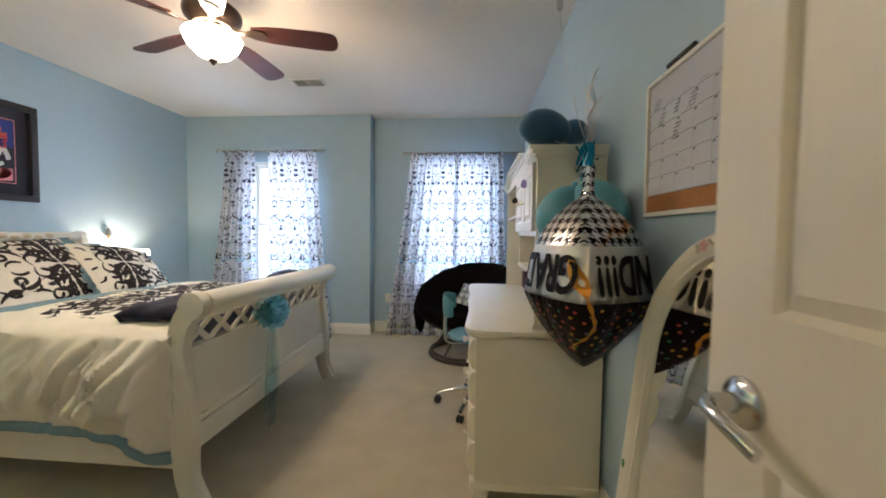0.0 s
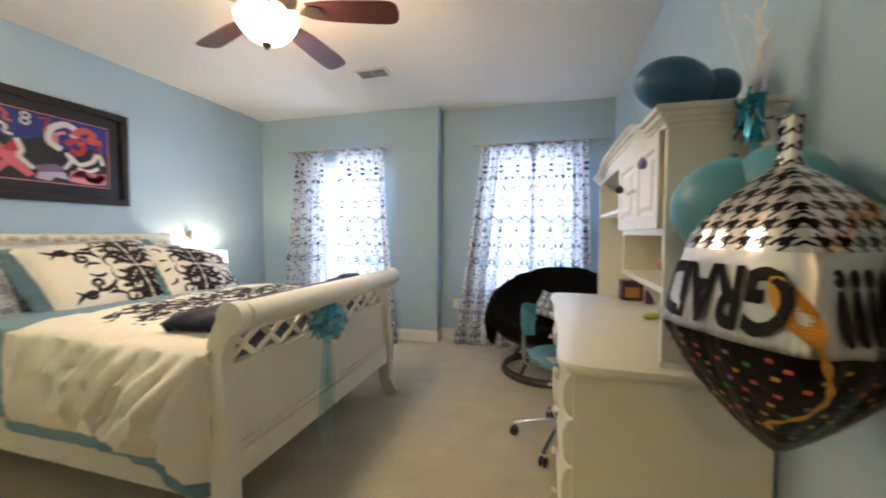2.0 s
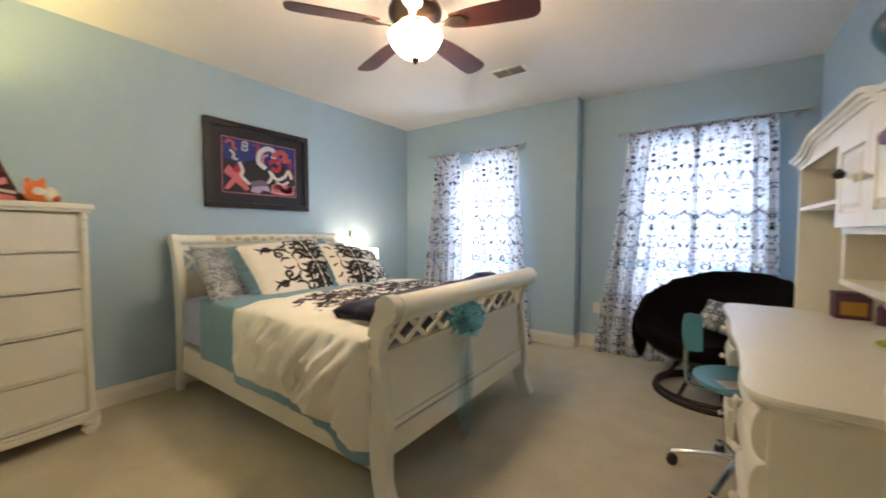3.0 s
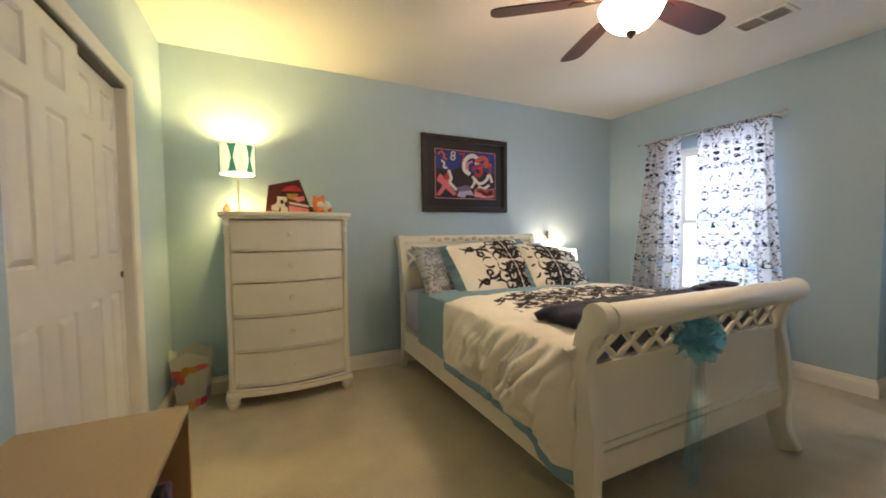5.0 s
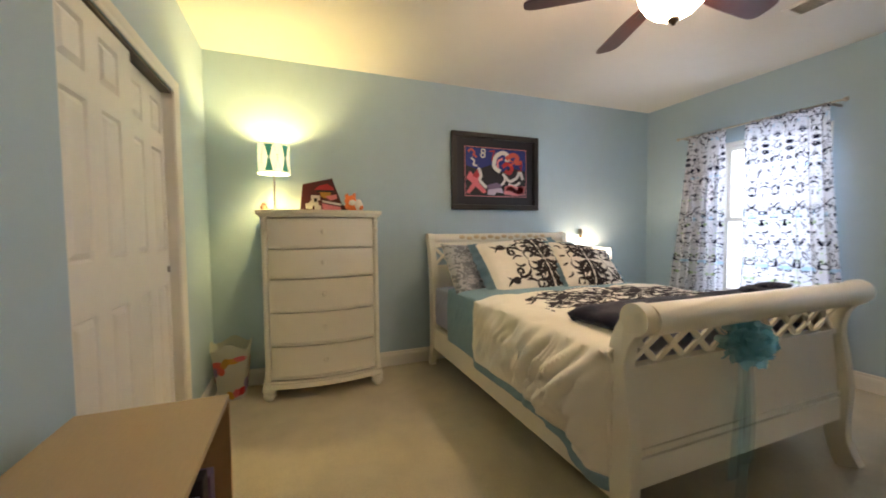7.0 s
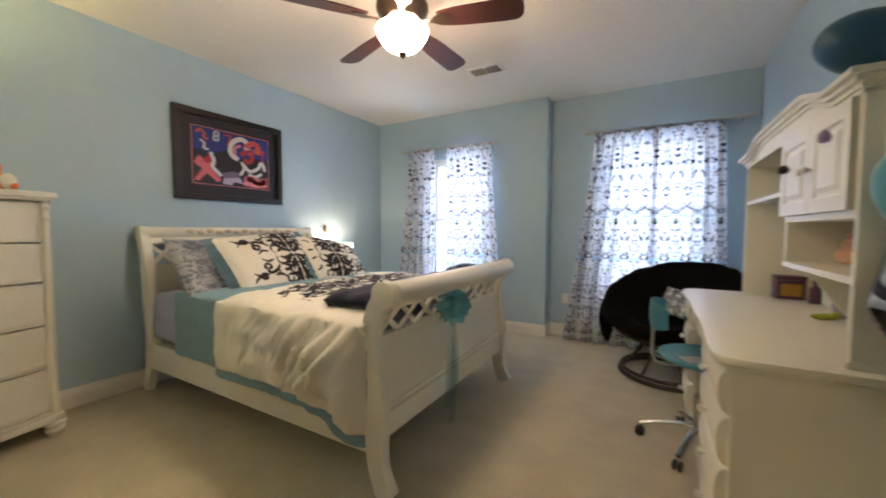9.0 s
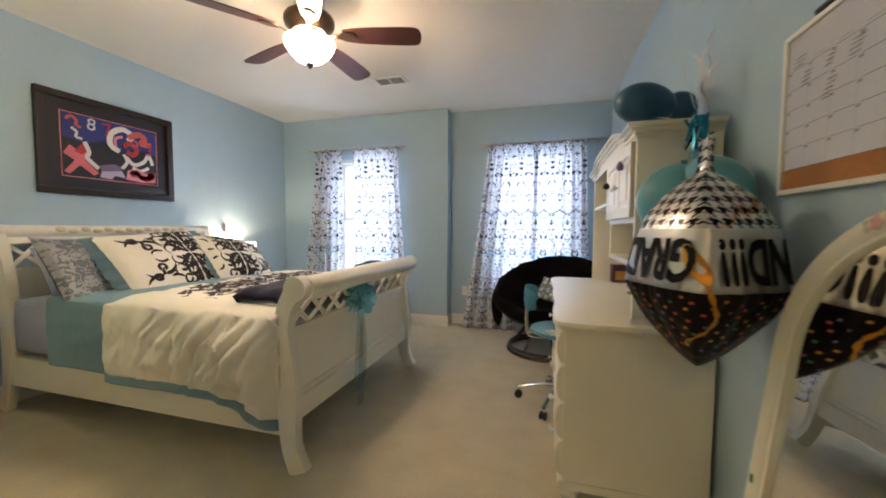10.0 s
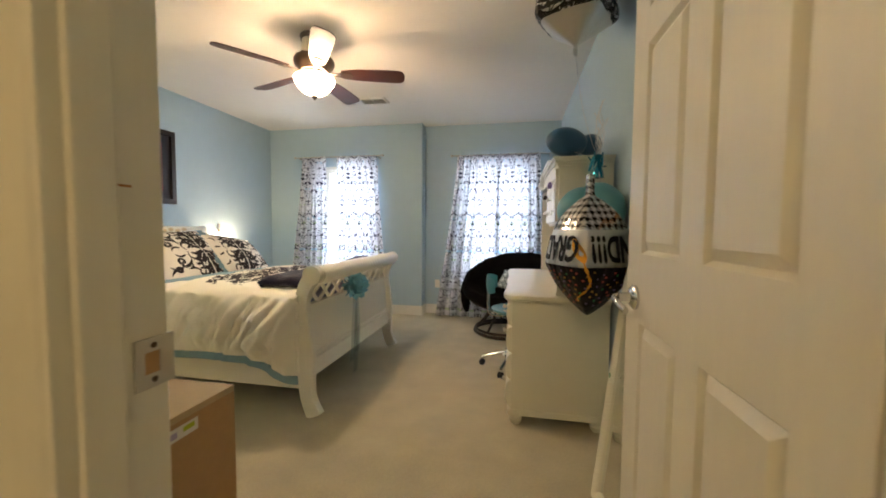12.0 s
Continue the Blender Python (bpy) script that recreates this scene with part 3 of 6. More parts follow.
# ---- bed ----
def band(line, halves):
    """The outline of a bent board: a centre line in (x, z) and its half widths."""
    left, right = [], []
    for i, p in enumerate(line):
        a, b = line[max(i - 1, 0)], line[min(i + 1, len(line) - 1)]
        d = Vector((b[0] - a[0], b[1] - a[1])).normalized()
        left.append((p[0] - d.y * halves[i], p[1] + d.x * halves[i]))
        right.append((p[0] + d.y * halves[i], p[1] - d.x * halves[i]))
    return left + right[::-1]


def smooth2(ctrl, per=6):
    return [(p.x, p.y) for p in curve_points([(a, b, 0) for a, b in ctrl], per)]


bed = thing("sleigh_bed", "white lacquered wooden sleigh bed with lattice ends", "bed", pose(0, 0, 0))
Y0, Y1 = 1.670, 3.190
FOOT_LINE = [(2.326, 0.005), (2.280, 0.12), (2.270, 0.24), (2.268, 0.40), (2.255, 0.56), (2.245, 0.70), (2.266, 0.81), (2.315, 0.888)]
HEAD_LINE = [(0.105, 0.005), (0.150, 0.14), (0.178, 0.30), (0.185, 0.55), (0.170, 0.80), (0.140, 0.98), (0.105, 1.10), (0.075, 1.155)]


def spread(vals, per):
    return [p.x for p in curve_points([(v, 0, 0) for v in vals], per)]


for ln, hw, top, rad in ((FOOT_LINE, [0.049, 0.044, 0.049, 0.056, 0.050, 0.041, 0.042, 0.046], (2.322, 0.898), 0.060), (HEAD_LINE, [0.032, 0.034, 0.050, 0.058, 0.054, 0.046, 0.042, 0.042], (0.082, 1.150), 0.052)):
    out = band(smooth2(ln), spread(hw, 6))
    for y in (Y0, Y1 - 0.055):
        post = part("post", prism(out, 0.055, "y", 0.006, y), M_WHITE, bed, smooth=True)
        part("scroll", lathe([(0, -0.030), (rad * 0.55, -0.030), (rad * 0.62, -0.026), (rad * 0.72, -0.030), (rad, -0.026), (rad, 0.026), (rad * 0.7, 0.030), (0, 0.030)], 28), M_WHITE, post, m=pose(top[0], y + 0.0275, top[1], 90), smooth=True)
ROLL0, ROLL1 = Y0 + 0.055, Y1 - 0.055
part("top_roll", tube([(2.334, ROLL0, 0.896), (2.334, ROLL1, 0.896)], 0.058, 24), M_WHITE, bed, "rounded white top roll of the footboard", smooth=True)
part("top_roll", tube([(0.082, ROLL0, 1.150), (0.082, ROLL1, 1.150)], 0.046, 20), M_WHITE, bed, "rounded white top roll of the headboard", smooth=True)


def cut(line, z0, z1):
    return [p for p in smooth2(line, 10) if z0 <= p[1] <= z1]


def board(name, line, z0, z1, half, label=""):
    ln = cut(line, z0, z1)
    part(name, prism(band(ln, [half] * len(ln)), ROLL1 - ROLL0, "y", 0.0, ROLL0), M_WHITE, bed, label, smooth=True)


board("rail", FOOT_LINE, 0.822, 0.875, 0.018)
board("rail", FOOT_LINE, 0.668, 0.705, 0.022)
board("panel", FOOT_LINE, 0.30, 0.675, 0.010)
board("rail", FOOT_LINE, 0.355, 0.385, 0.020)
board("bottom_rail", FOOT_LINE, 0.235, 0.365, 0.024)
board("rail", HEAD_LINE, 1.065, 1.12, 0.016)
board("rail", HEAD_LINE, 0.895, 0.925, 0.020)
board("panel", HEAD_LINE, 0.28, 0.90, 0.010)
board("bottom_rail", HEAD_LINE, 0.22, 0.36, 0.024)


def lattice(p, q, cells):
    """Crossed flat bars between two heights of a curved end, p and q in (x, z)."""
    up = Vector((q[0] - p[0], 0, q[1] - p[1]))
    step = (ROLL1 - ROLL0) / cells
    for i in range(cells):
        for s in (0, 1):
            a = Vector((p[0], ROLL0 + step * (i + s), p[1]))
            b = Vector((p[0], ROLL0 + step * (i + 1 - s), p[1])) + up
            d = b - a
            n_ = up.cross(Vector((0, 1, 0))).normalized()
            w = d.normalized().cross(n_)
            b2 = new_box(0, d.length, -0.0135, 0.0135, -0.007 + 0.004 * s, 0.007 + 0.004 * s, bevel=0.003, seg=1)
            u = d.normalized()
            b2.transform(Matrix(((u.x, w.x, n_.x, a.x), (u.y, w.y, n_.y, a.y), (u.z, w.z, n_.z, a.z), (0, 0, 0, 1))))
            part("slat", b2, M_WHITE, bed)


lattice((2.245, 0.70), (2.270, 0.828), 9)
lattice((0.155, 0.922), (0.122, 1.072), 9)
# carved garland along the headboard's crown
for k in range(13):
    y = 2.0 + k * 0.075
    b2 = lathe([(0, -0.006), (0.014, -0.003), (0.020, 0), (0.014, 0.003), (0, 0.006)], 12)
    b2.transform(pose(0.130, y, 1.160 + 0.006 * (-1) ** k, 0, 78, 0) @ Matrix.Diagonal((0.9, 1.6, 2.2, 1)) @ pose(0, 0, 0, 0, 0, 25 * (-1) ** k))
    # tinted darker than the white crown, as shading on the leaves
    part("carving", b2, M_CARVESHADE, bed, "carved leaf, gold tint standing in for its yellowish shading", smooth=True)
for y in (Y0 + 0.012, Y1 - 0.042):
    part("side_rail", new_box(0.19, 2.24, y, y + 0.03, 0.175, 0.365, bevel=0.005), M_WHITE, bed)
solid("mattress", new_box(0.21, 2.195, 1.725, 3.145, 0.37, 0.70, bevel=0.04, seg=3), M_SHEET, "grey-blue sheeted mattress on the sleigh bed", "mattress", smooth=True)
solid("box_spring", new_box(0.215, 2.19, 1.727, 3.14, 0.20, 0.365, bevel=0.01), M_PAPER, "white box spring between the bed rails", "box spring")


def cover(name, x0, x1, mats, label, category, drop, band_w, puff, seed, top=0.755, side=1.646, wrinkle=1.0):
    """Bedding that lies over the mattress and hangs down both sides: drop(x) is the hem's height, band_w the hem band's width."""
    far = 3.215
    bm, nu, nv = bmesh.new(), 170, 190
    rows = []
    for i in range(nu + 1):
        x = x0 + (x1 - x0) * i / nu
        hem = drop(x)
        hang = top - hem
        flat = far - side
        total = 2 * hang + flat
        row = []
        for j in range(nv + 1):
            s = total * j / nv
            near, farside = max(0.0, hang - s), max(0.0, s - hang - flat)
            down = near + farside
            t = min(max(s - hang, 0), flat)
            y = side + t
            # rounded shoulder
            e = min(t, flat - t)
            z = top - down + puff * (1 - math.exp(-e / 0.09)) * (1 - 0.55 * math.exp(-(x - x0) / 0.07))
            out = 0.0
            if down > 0:
                k = min(1.0, down / 0.12)
                w = noise.noise(Vector((x * 7 + down * 3, down * 1.6, seed)))
                w2 = noise.noise(Vector((x * 19 + down * 9, down * 5 - x * 4, seed + 5)))
                w2 += 0.6 * noise.noise(Vector((x * 37, down * 21, seed + 6)))
                pull = (1 + 1.5 * max(0.0, (x - 1.35) / 0.8)) * (1 - 0.7 * min(1.0, max(0.0, (x - 2.08) / 0.13)))
                w3 = noise.noise(Vector((x * 4.2 + down * 4.5, x * 1.5 - down * 2.0, seed + 2)))
                ridge = math.exp(-(w3 * 4.2) ** 2)
                # long slanting drags that gather towards the foot
                c_, a_ = x * 0.88 + down * 0.48, x * 0.48 - down * 0.88
                d1 = noise.noise(Vector((c_ * 14 + 0.5 * w, a_ * 2.4, seed + 7)))
                d2 = noise.noise(Vector((c_ * 33 + w, a_ * 5.5, seed + 11)))
                foot_ = 0.35 + 0.65 * min(1.0, max(0.0, (x - 1.2) / 0.7))
                drag = foot_ * (0.016 * math.exp(-(d1 * 4.5) ** 2) + 0.012 * d1 + 0.008 * d2)
                out = 1.35 * wrinkle * (0.018 * w + 0.011 * w2 + 0.022 * ridge + 1.9 * drag) * k * pull * 0.8 * (1 - 0.85 * min(1.0, max(0.0, (down - hang + 0.16) / 0.12))) + 0.022 * k * max(0, 1 - 0.6 * down)
            else:
                w = noise.noise(Vector((x * 5, y * 5, seed + 9)))
                w2 = noise.noise(Vector((x * 14, y * 14, seed + 3)))
                z += wrinkle * (0.014 * w + 0.007 * w2)
            out *= min(1.0, 0.35 + (x - x0) / 0.10)
            tuck = min(1.0, max(0.0, (x - 2.155) / 0.06)) ** 2
            out -= 0.066 * tuck * min(1.0, down / 0.05) * (1 if x1 > 2 else 0)
            y += -out if near > 0 or t < flat / 2 and down > 0 else out
            row.append((bm.verts.new((x + 0.006 * noise.noise(Vector((s * 9, 2, seed))), y, z)), min(s, total - s)))
        rows.append(row)
    def piece(hem, js=None):
        b2, made = bmesh.new(), {}
        for i in range(nu):
            for j in js or range(nv):
                if ((rows[i][j][1] + rows[i + 1][j + 1][1]) / 2 < band_w) == hem:
                    q = [rows[i][j][0], rows[i + 1][j][0], rows[i + 1][j + 1][0], rows[i][j + 1][0]]
                    for v in q:
                        if v not in made:
                            made[v] = b2.verts.new(v.co)
                    b2.faces.new([made[v] for v in q])
        return b2

    top_thing = thing(name, label, category)
    pieces = [("cover", piece(False), mats[0], "")]
    if band_w:
        pieces += [("hem", piece(True, js), mats[1], "teal hem band") for js in (range(nv // 2), range(nv // 2, nv))]
    for nm, b2, mt, lb in pieces:
        ob = part(nm, b2, mt, top_thing, lb, smooth=True)
        md = ob.modifiers.new("thick", "SOLIDIFY")
        md.thickness, md.offset = (0.014 if nm == "cover" else 0.018), 0
    bm.free()
    return top_thing


def hem_of(x):
    return 0.338 + 0.004 * math.sin(9 * x) + 0.005 * noise.noise(Vector((x * 11, 2.2, 5))) - (0.13 * ((x - 1.90) / 0.30) ** 1.3 if x > 1.90 else 0)


cover("duvet", 1.115, 2.236, [M_DUVET, M_TEAL], "cream duvet with a black damask medallion and teal hem", "duvet", hem_of, 0.055, 0.048, 3)
cover("folded_blanket", 0.62, 1.15, [M_TEAL, M_TEAL], "teal top of the duvet folded back under the pillows", "blanket", lambda x: 0.372 + 0.004 * math.sin(9 * x), 0.0, 0.022, 8, top=0.758, side=1.662, wrinkle=0.3)
cover("bed_sheet", 0.24, 0.68, [M_SHEET, M_SHEET], "grey-blue bed sheet tucked over the mattress", "sheet", lambda x: 0.42, 0.0, 0.01, 12, top=0.715, side=1.702, wrinkle=0.3)


def pillow_point(w, h, t, seed, u, v, s=1, pinch=0.05):
    fat = max(0.0, (1 - u * u) * (1 - v * v)) ** 0.42
    k = 1 - pinch * (1 - abs(u) ** 2) * abs(v) ** 3 - pinch * (1 - abs(v) ** 2) * abs(u) ** 3
    wob = 0.012 * noise.noise(Vector((u * 2.4, v * 2.4, seed + s))) * fat + 0.005 * noise.noise(Vector((u * 7, v * 7, seed))) * fat
    return Vector((u * w / 2 * k, v * h / 2 * k, s * (t / 2 * fat) + wob))


def damask_strokes(axis, flip):
    """Leaves and curls (x, y, heading, length, turn, width) of one ornate medallion about the upright line x = axis."""
    out = []
    for sy in (1, -1):
        for sx in (1, -1):
            def add(x, y, head, length, turn, width):
                ang = head if sx > 0 else 180 - head
                out.append((axis + sx * x * 1.32, sy * y * 1.2, sy * ang, length * 1.42, sy * sx * turn, width * 1.55))
            for k in range(6):
                y = 0.012 + 0.031 * k
                add(0.004 + 0.014 * (k % 2), y, (20, 64, 38, 70, 30, 52)[k], 0.050 + 0.07 * math.sqrt(1 - (k / 6.5) ** 2), (95, -90, -120, 60, -60, -80)[k], (0.024, 0.015, 0.022, 0.013, 0.020, 0.016)[k])
                add(0.010, y + 0.012, 84, 0.05, -70, 0.013)
                add(0.062 + 0.018 * math.sin(2.3 * k), y + 0.006, 100 + 40 * math.sin(1.7 * k), 0.050, 90 * math.cos(2.1 * k), 0.015)
            add(0.115, 0.004, 60, 0.15, 330, 0.013)
            add(0.125, 0.085, 200, 0.10, -280, 0.011)
            add(0.085, 0.150, 10, 0.11, 300, 0.012)
            add(0.150, 0.030, 30, 0.07, -120, 0.013)
            add(0.145, 0.110, 80, 0.06, -140, 0.011)
        # a looser spray in the corners beside it
        x = axis + flip * 0.30
        for k, (dx, dy, head, length, turn, width) in enumerate(((0, 0.150, 175, 0.10, -60, 0.014), (0, 0.145, 200, 0.10, -300, 0.011), (0.01, 0.150, 150, 0.07, 80, 0.012), (0.02, 0.13, 235, 0.11, 310, 0.011), (0.03, 0.15, 350, 0.10, -70, 0.015), (0.05, 0.12, 300, 0.09, -280, 0.010), (-0.03, 0.165, 190, 0.06, 70, 0.010), (0.07, 0.165, 10, 0.07, 60, 0.012), (0.02, 0.155, 270, 0.05, 60, 0.012))):
            head_ = head if flip < 0 else 180 - head
            out.append((x - flip * dx, sy * dy, sy * head_, length * 1.3, sy * turn * -flip, width * 1.9))
    return out


def damask_print(w, h, t, seed, strokes):
    """Black printed strokes lying on the front of a pillow."""
    bm = bmesh.new()

    def spot(x, y):
        u, v = max(-0.95, min(0.95, 2 * x / w)), max(-0.95, min(0.95, 2 * y / h))
        return bm.verts.new(pillow_point(w, h, t, seed, u, v) + Vector((0, 0, 0.0022)))

    for x, y, head, length, turn, width in strokes:
        n_ = 14 if abs(turn) > 200 else 9
        prev = None
        for i in range(n_ + 1):
            q = i / n_
            a = radians(head + turn * q ** 1.4)
            wd = width * (0.16 + 0.84 * math.sin(math.pi * min(1.0, 0.08 + 0.92 * q) ** (1.5 if abs(turn) > 200 else 0.7)) ** 0.8) / 2
            if abs(turn) > 200 and q > 0.85:
                wd = width * 0.62
            sx, sy = -math.sin(a) * wd, math.cos(a) * wd
            row = (spot(x - sx, y - sy), spot(x, y), spot(x + sx, y + sy))
            if prev:
                bm.faces.new((prev[0], row[0], row[1], prev[1]))
                bm.faces.new((prev[1], row[1], row[2], prev[2]))
            prev = row
            x, y = x + math.cos(a) * length / n_, y + math.sin(a) * length / n_
    bmesh.ops.recalc_face_normals(bm, faces=bm.faces[:])
    return bm


def pillow_mesh(w, h, t, seed, pinch=0.05):
    bm, n_ = bmesh.new(), 28
    sides = []
    for s in (1, -1):
        g = []
        for j in range(n_ + 1):
            row = []
            for i in range(n_ + 1):
                u, v = 2 * i / n_ - 1, 2 * j / n_ - 1
                row.append(bm.verts.new(pillow_point(w, h, t, seed, u, v, s, pinch)))
            g.append(row)
        for j in range(n_):
            for i in range(n_):
                q = (g[j][i], g[j][i + 1], g[j + 1][i + 1], g[j + 1][i])
                bm.faces.new(q if s > 0 else q[::-1])
        sides.append(g)
    bmesh.ops.remove_doubles(bm, verts=bm.verts[:], dist=0.0004)
    return bm


def flange(w, h, out, seed, sides):
    """A ruffled edging beside the seams named in sides."""
    bm = bmesh.new()
    for a, b, d in (((-1, -1), (-1, 1), (-1, 0)), ((1, -1), (1, 1), (1, 0)), ((-1, 1), (1, 1), (0, 1)), ((-1, -1), (1, -1), (0, -1))):
        if d not in sides:
            continue
        prev = None
        for k in range(41):
            u = k / 40
            x, y = (a[0] + (b[0] - a[0]) * u) * w / 2, (a[1] + (b[1] - a[1]) * u) * h / 2
            z = 0.010 * math.sin(u * 46 + seed)
            i = bm.verts.new((x - d[0] * 0.022, y - d[1] * 0.022, 0.004))
            o = bm.verts.new((x + d[0] * out, y + d[1] * out, z))
            if prev:
                bm.faces.new((prev[0], i, o, prev[1]))
            prev = (i, o)
    bmesh.ops.solidify(bm, geom=bm.faces[:], thickness=0.004)
    return bm


def lean(y, x, z, tilt, spin=0.0, yaw=0.0):
    """A pillow's pose: its width along y, leaning back by tilt degrees from upright."""
    c, s = math.cos(radians(tilt)), math.sin(radians(tilt))
    m = Matrix(((0, -s, c, x), (1, 0, 0, y), (0, c, s, z), (0, 0, 0, 1)))
    return m @ pose(0, 0, 0, 0, yaw, spin)


def pillow(name, w, h, t, m, mat, label, seed, edge=0.0, sides=((-1, 0), (1, 0), (0, 1), (0, -1)), edge_mat=None, motif=None):
    p = thing(name, label, "pillow", m, group="pillows on the bed")
    part("cushion", pillow_mesh(w, h, t, seed), mat, p, smooth=True)
    if motif:
        part("damask_print", damask_print(w, h, t, seed, damask_strokes(*motif)), M_DAMASKINK, p, "black damask print", smooth=True)
    if edge:
        for d in sides:
            part("flange", flange(w, h, edge, seed, (d,)), edge_mat or M_TEAL, p, "ruffled teal edging", smooth=True)


pillow("pillow", 0.64, 0.42, 0.16, lean(2.10, 0.33, 0.885, 20, 6), M_SHEET, "plain grey-blue pillow against the headboard", 1)
pillow("pillow", 0.66, 0.42, 0.16, lean(2.86, 0.30, 0.91, 16, -2), M_TEAL, "plain teal pillow against the headboard", 2)
pillow("pillow", 0.54, 0.52, 0.14, lean(1.895, 0.645, 0.890, 32, 4, 12), M_SILVER, "grey satin cushion with silvery scrolls", 3)
pillow("pillow", 0.71, 0.56, 0.18, lean(2.275, 0.755, 0.930, 43, 3, -2), M_DAMASK, "cream pillow with black damask and teal edging", 4, 0.065, ((-1, 0), (1, 0)), motif=(0.14, -1))
pillow("pillow", 0.60, 0.50, 0.17, lean(2.82, 0.845, 0.910, 47, -8, 4), M_DAMASK, "cream pillow with black damask and teal edging", 5, 0.04, ((-1, 0), (1, 0)), motif=(-0.05, 1))

# navy throw across the foot of the bed
bm = bmesh.new()
g = []
for i in range(25):
    x = 1.885 + 0.315 * i / 24
    row = []
    for j in range(61):
        y = 1.75 + 1.36 * j / 60
        z = 0.828 + 0.042 * (1 - math.exp(-min(i, 24 - i) / 1.2)) * (1 - math.exp(-min(j, 60 - j) / 1.2)) + 0.012 * noise.noise(Vector((x * 9, y * 6, 4)))
        row.append(bm.verts.new((x + 0.012 * noise.noise(Vector((x, y * 7, 1))), y + 0.012 * noise.noise(Vector((x * 8, y, 2))), z)))
    g.append(row)
for i in range(24):
    for j in range(60):
        bm.faces.new((g[i][j], g[i + 1][j], g[i + 1][j + 1], g[i][j + 1]))
ob = solid("throw_blanket", bm, M_NAVY, "dark navy fleece throw folded across the bed's foot", "blanket", smooth=True)
md = ob.modifiers.new("thick", "SOLIDIFY")
md.thickness, md.offset = 0.045, -1

bm = bmesh.new()
for c, q in (((0, 0, 0.018), (0.10, 0.15, 0.022)), ((0.02, 0.03, 0.04), (0.07, 0.10, 0.018))):
    b2 = bmesh.new()
    bmesh.ops.create_icosphere(b2, subdivisions=3, radius=1)
    for v in b2.verts:
        v.co = Vector((v.co.x * q[0], v.co.y * q[1], v.co.z * q[2])) * (1 + 0.25 * noise.noise(v.co * 2.2)) + Vector(c)
    join(bm, b2)
solid("folded_clothes", bm, M_NAVY, "crumpled black garment lying on the throw", "clothes", m=pose(2.03, 2.98, 0.862), smooth=True)

# tulle bow on the footboard
bow = thing("tulle_bow", "puffy aqua tulle bow with long tails tied to the footboard", "bow", pose(2.296, 2.30, 0.742))
rng = random.Random(5)
for k in range(44):
    a, tl = rng.uniform(0, 6.28), rng.uniform(-0.2, 1.45)
    d = Vector((math.sin(tl) * 0.75 + 0.05, math.cos(tl) * math.cos(a), math.cos(tl) * math.sin(a))).normalized()
    s = d.cross(Vector((rng.uniform(-1, 1), rng.uniform(-1, 1), rng.uniform(-1, 1)))).normalized()
    n_ = d.cross(s)
    r = rng.uniform(0.065, 0.115)
    bm = bmesh.new()
    rings = []
    for i in range(7):
        u = i / 6
        w = 0.012 + 0.070 * math.sin(1.9 * u)
        row = []
        for j in range(9):
            q = 2 * j / 8 - 1
            ruff = 0.014 * u * math.sin(5.5 * q + 2.3 * k) - 0.022 * u * u * q * q
            row.append(bm.verts.new(d * (r * u * (1 - 0.12 * q * q) + 0.006 * math.sin(9 * q + k) * u) + s * (w * q) + n_ * ruff + Vector((0.012, 0, 0))))
        rings.append(row)
    for p, q in zip(rings, rings[1:]):
        for j in range(8):
            bm.faces.new((p[j], p[j + 1], q[j + 1], q[j]))
    part("loop", bm, M_TULLE, bow, smooth=True)
for k, (dy, ln) in enumerate(((-0.030, 0.58), (0.010, 0.68), (0.035, 0.52))):
    bm, prev = bmesh.new(), None
    for i in range(25):
        u = i / 24
        w = 0.022 + 0.026 * u
        yy = dy * (0.5 + 0.5 * u) + 0.006 * math.sin(5 * u + k)
        # stands clear of the curved panel
        xx = 0.014 + 0.006 * k + 0.012 * math.sin(math.pi * u)
        p = bm.verts.new((xx + 0.004 * math.sin(9 * u), yy - w, -ln * u))
        c = bm.verts.new((xx + 0.010, yy, -ln * u))
        q = bm.verts.new((xx - 0.003 * math.sin(8 * u), yy + w, -ln * u))
        if prev:
            bm.faces.new((prev[0], p, c, prev[1]))
            bm.faces.new((prev[1], c, q, prev[2]))
        prev = (p, c, q)
    part("tail", bm, M_RIBBON, bow, smooth=True)


# ---- ceiling fan and vent ----
fan = thing("ceiling_fan", "five-blade ceiling fan with dark walnut blades and lit bowl", "ceiling fan", pose(FAN[0], FAN[1], 0))
part("canopy", lathe([(0, 2.6), (0.098, 2.6), (0.100, 2.588), (0.094, 2.566), (0, 2.562)], 32), M_BRONZE, fan, "dark bronze ceiling canopy", smooth=True)
part("neck_drum", lathe([(0.086, 2.566), (0.088, 2.52), (0.093, 2.44), (0.094, 2.36)], 40), M_SATIN, fan, "pale satin drum above the motor", smooth=True)
part("motor_housing", lathe([(0.093, 2.448), (0.118, 2.447), (0.137, 2.440), (0.146, 2.424), (0.146, 2.406), (0.138, 2.386), (0.115, 2.365), (0.10, 2.345), (0, 2.34)], 40), M_BRONZE, fan, "dark bronze motor housing", smooth=True)
for k in range(3):
    part("vent_slot", new_box(-0.022, 0.022, -0.003, 0.003, -0.005, 0.005, bevel=0.002), M_BLACK, fan, m=pose(0, 0, 2.468, 0, 0, 120 * k - 35) @ pose(0, -0.0925, 0))
part("light_fitter", lathe([(0, 2.345), (0.06, 2.345), (0.065, 2.32), (0.05, 2.305), (0, 2.30)], 32), M_BRONZE, fan, smooth=True)
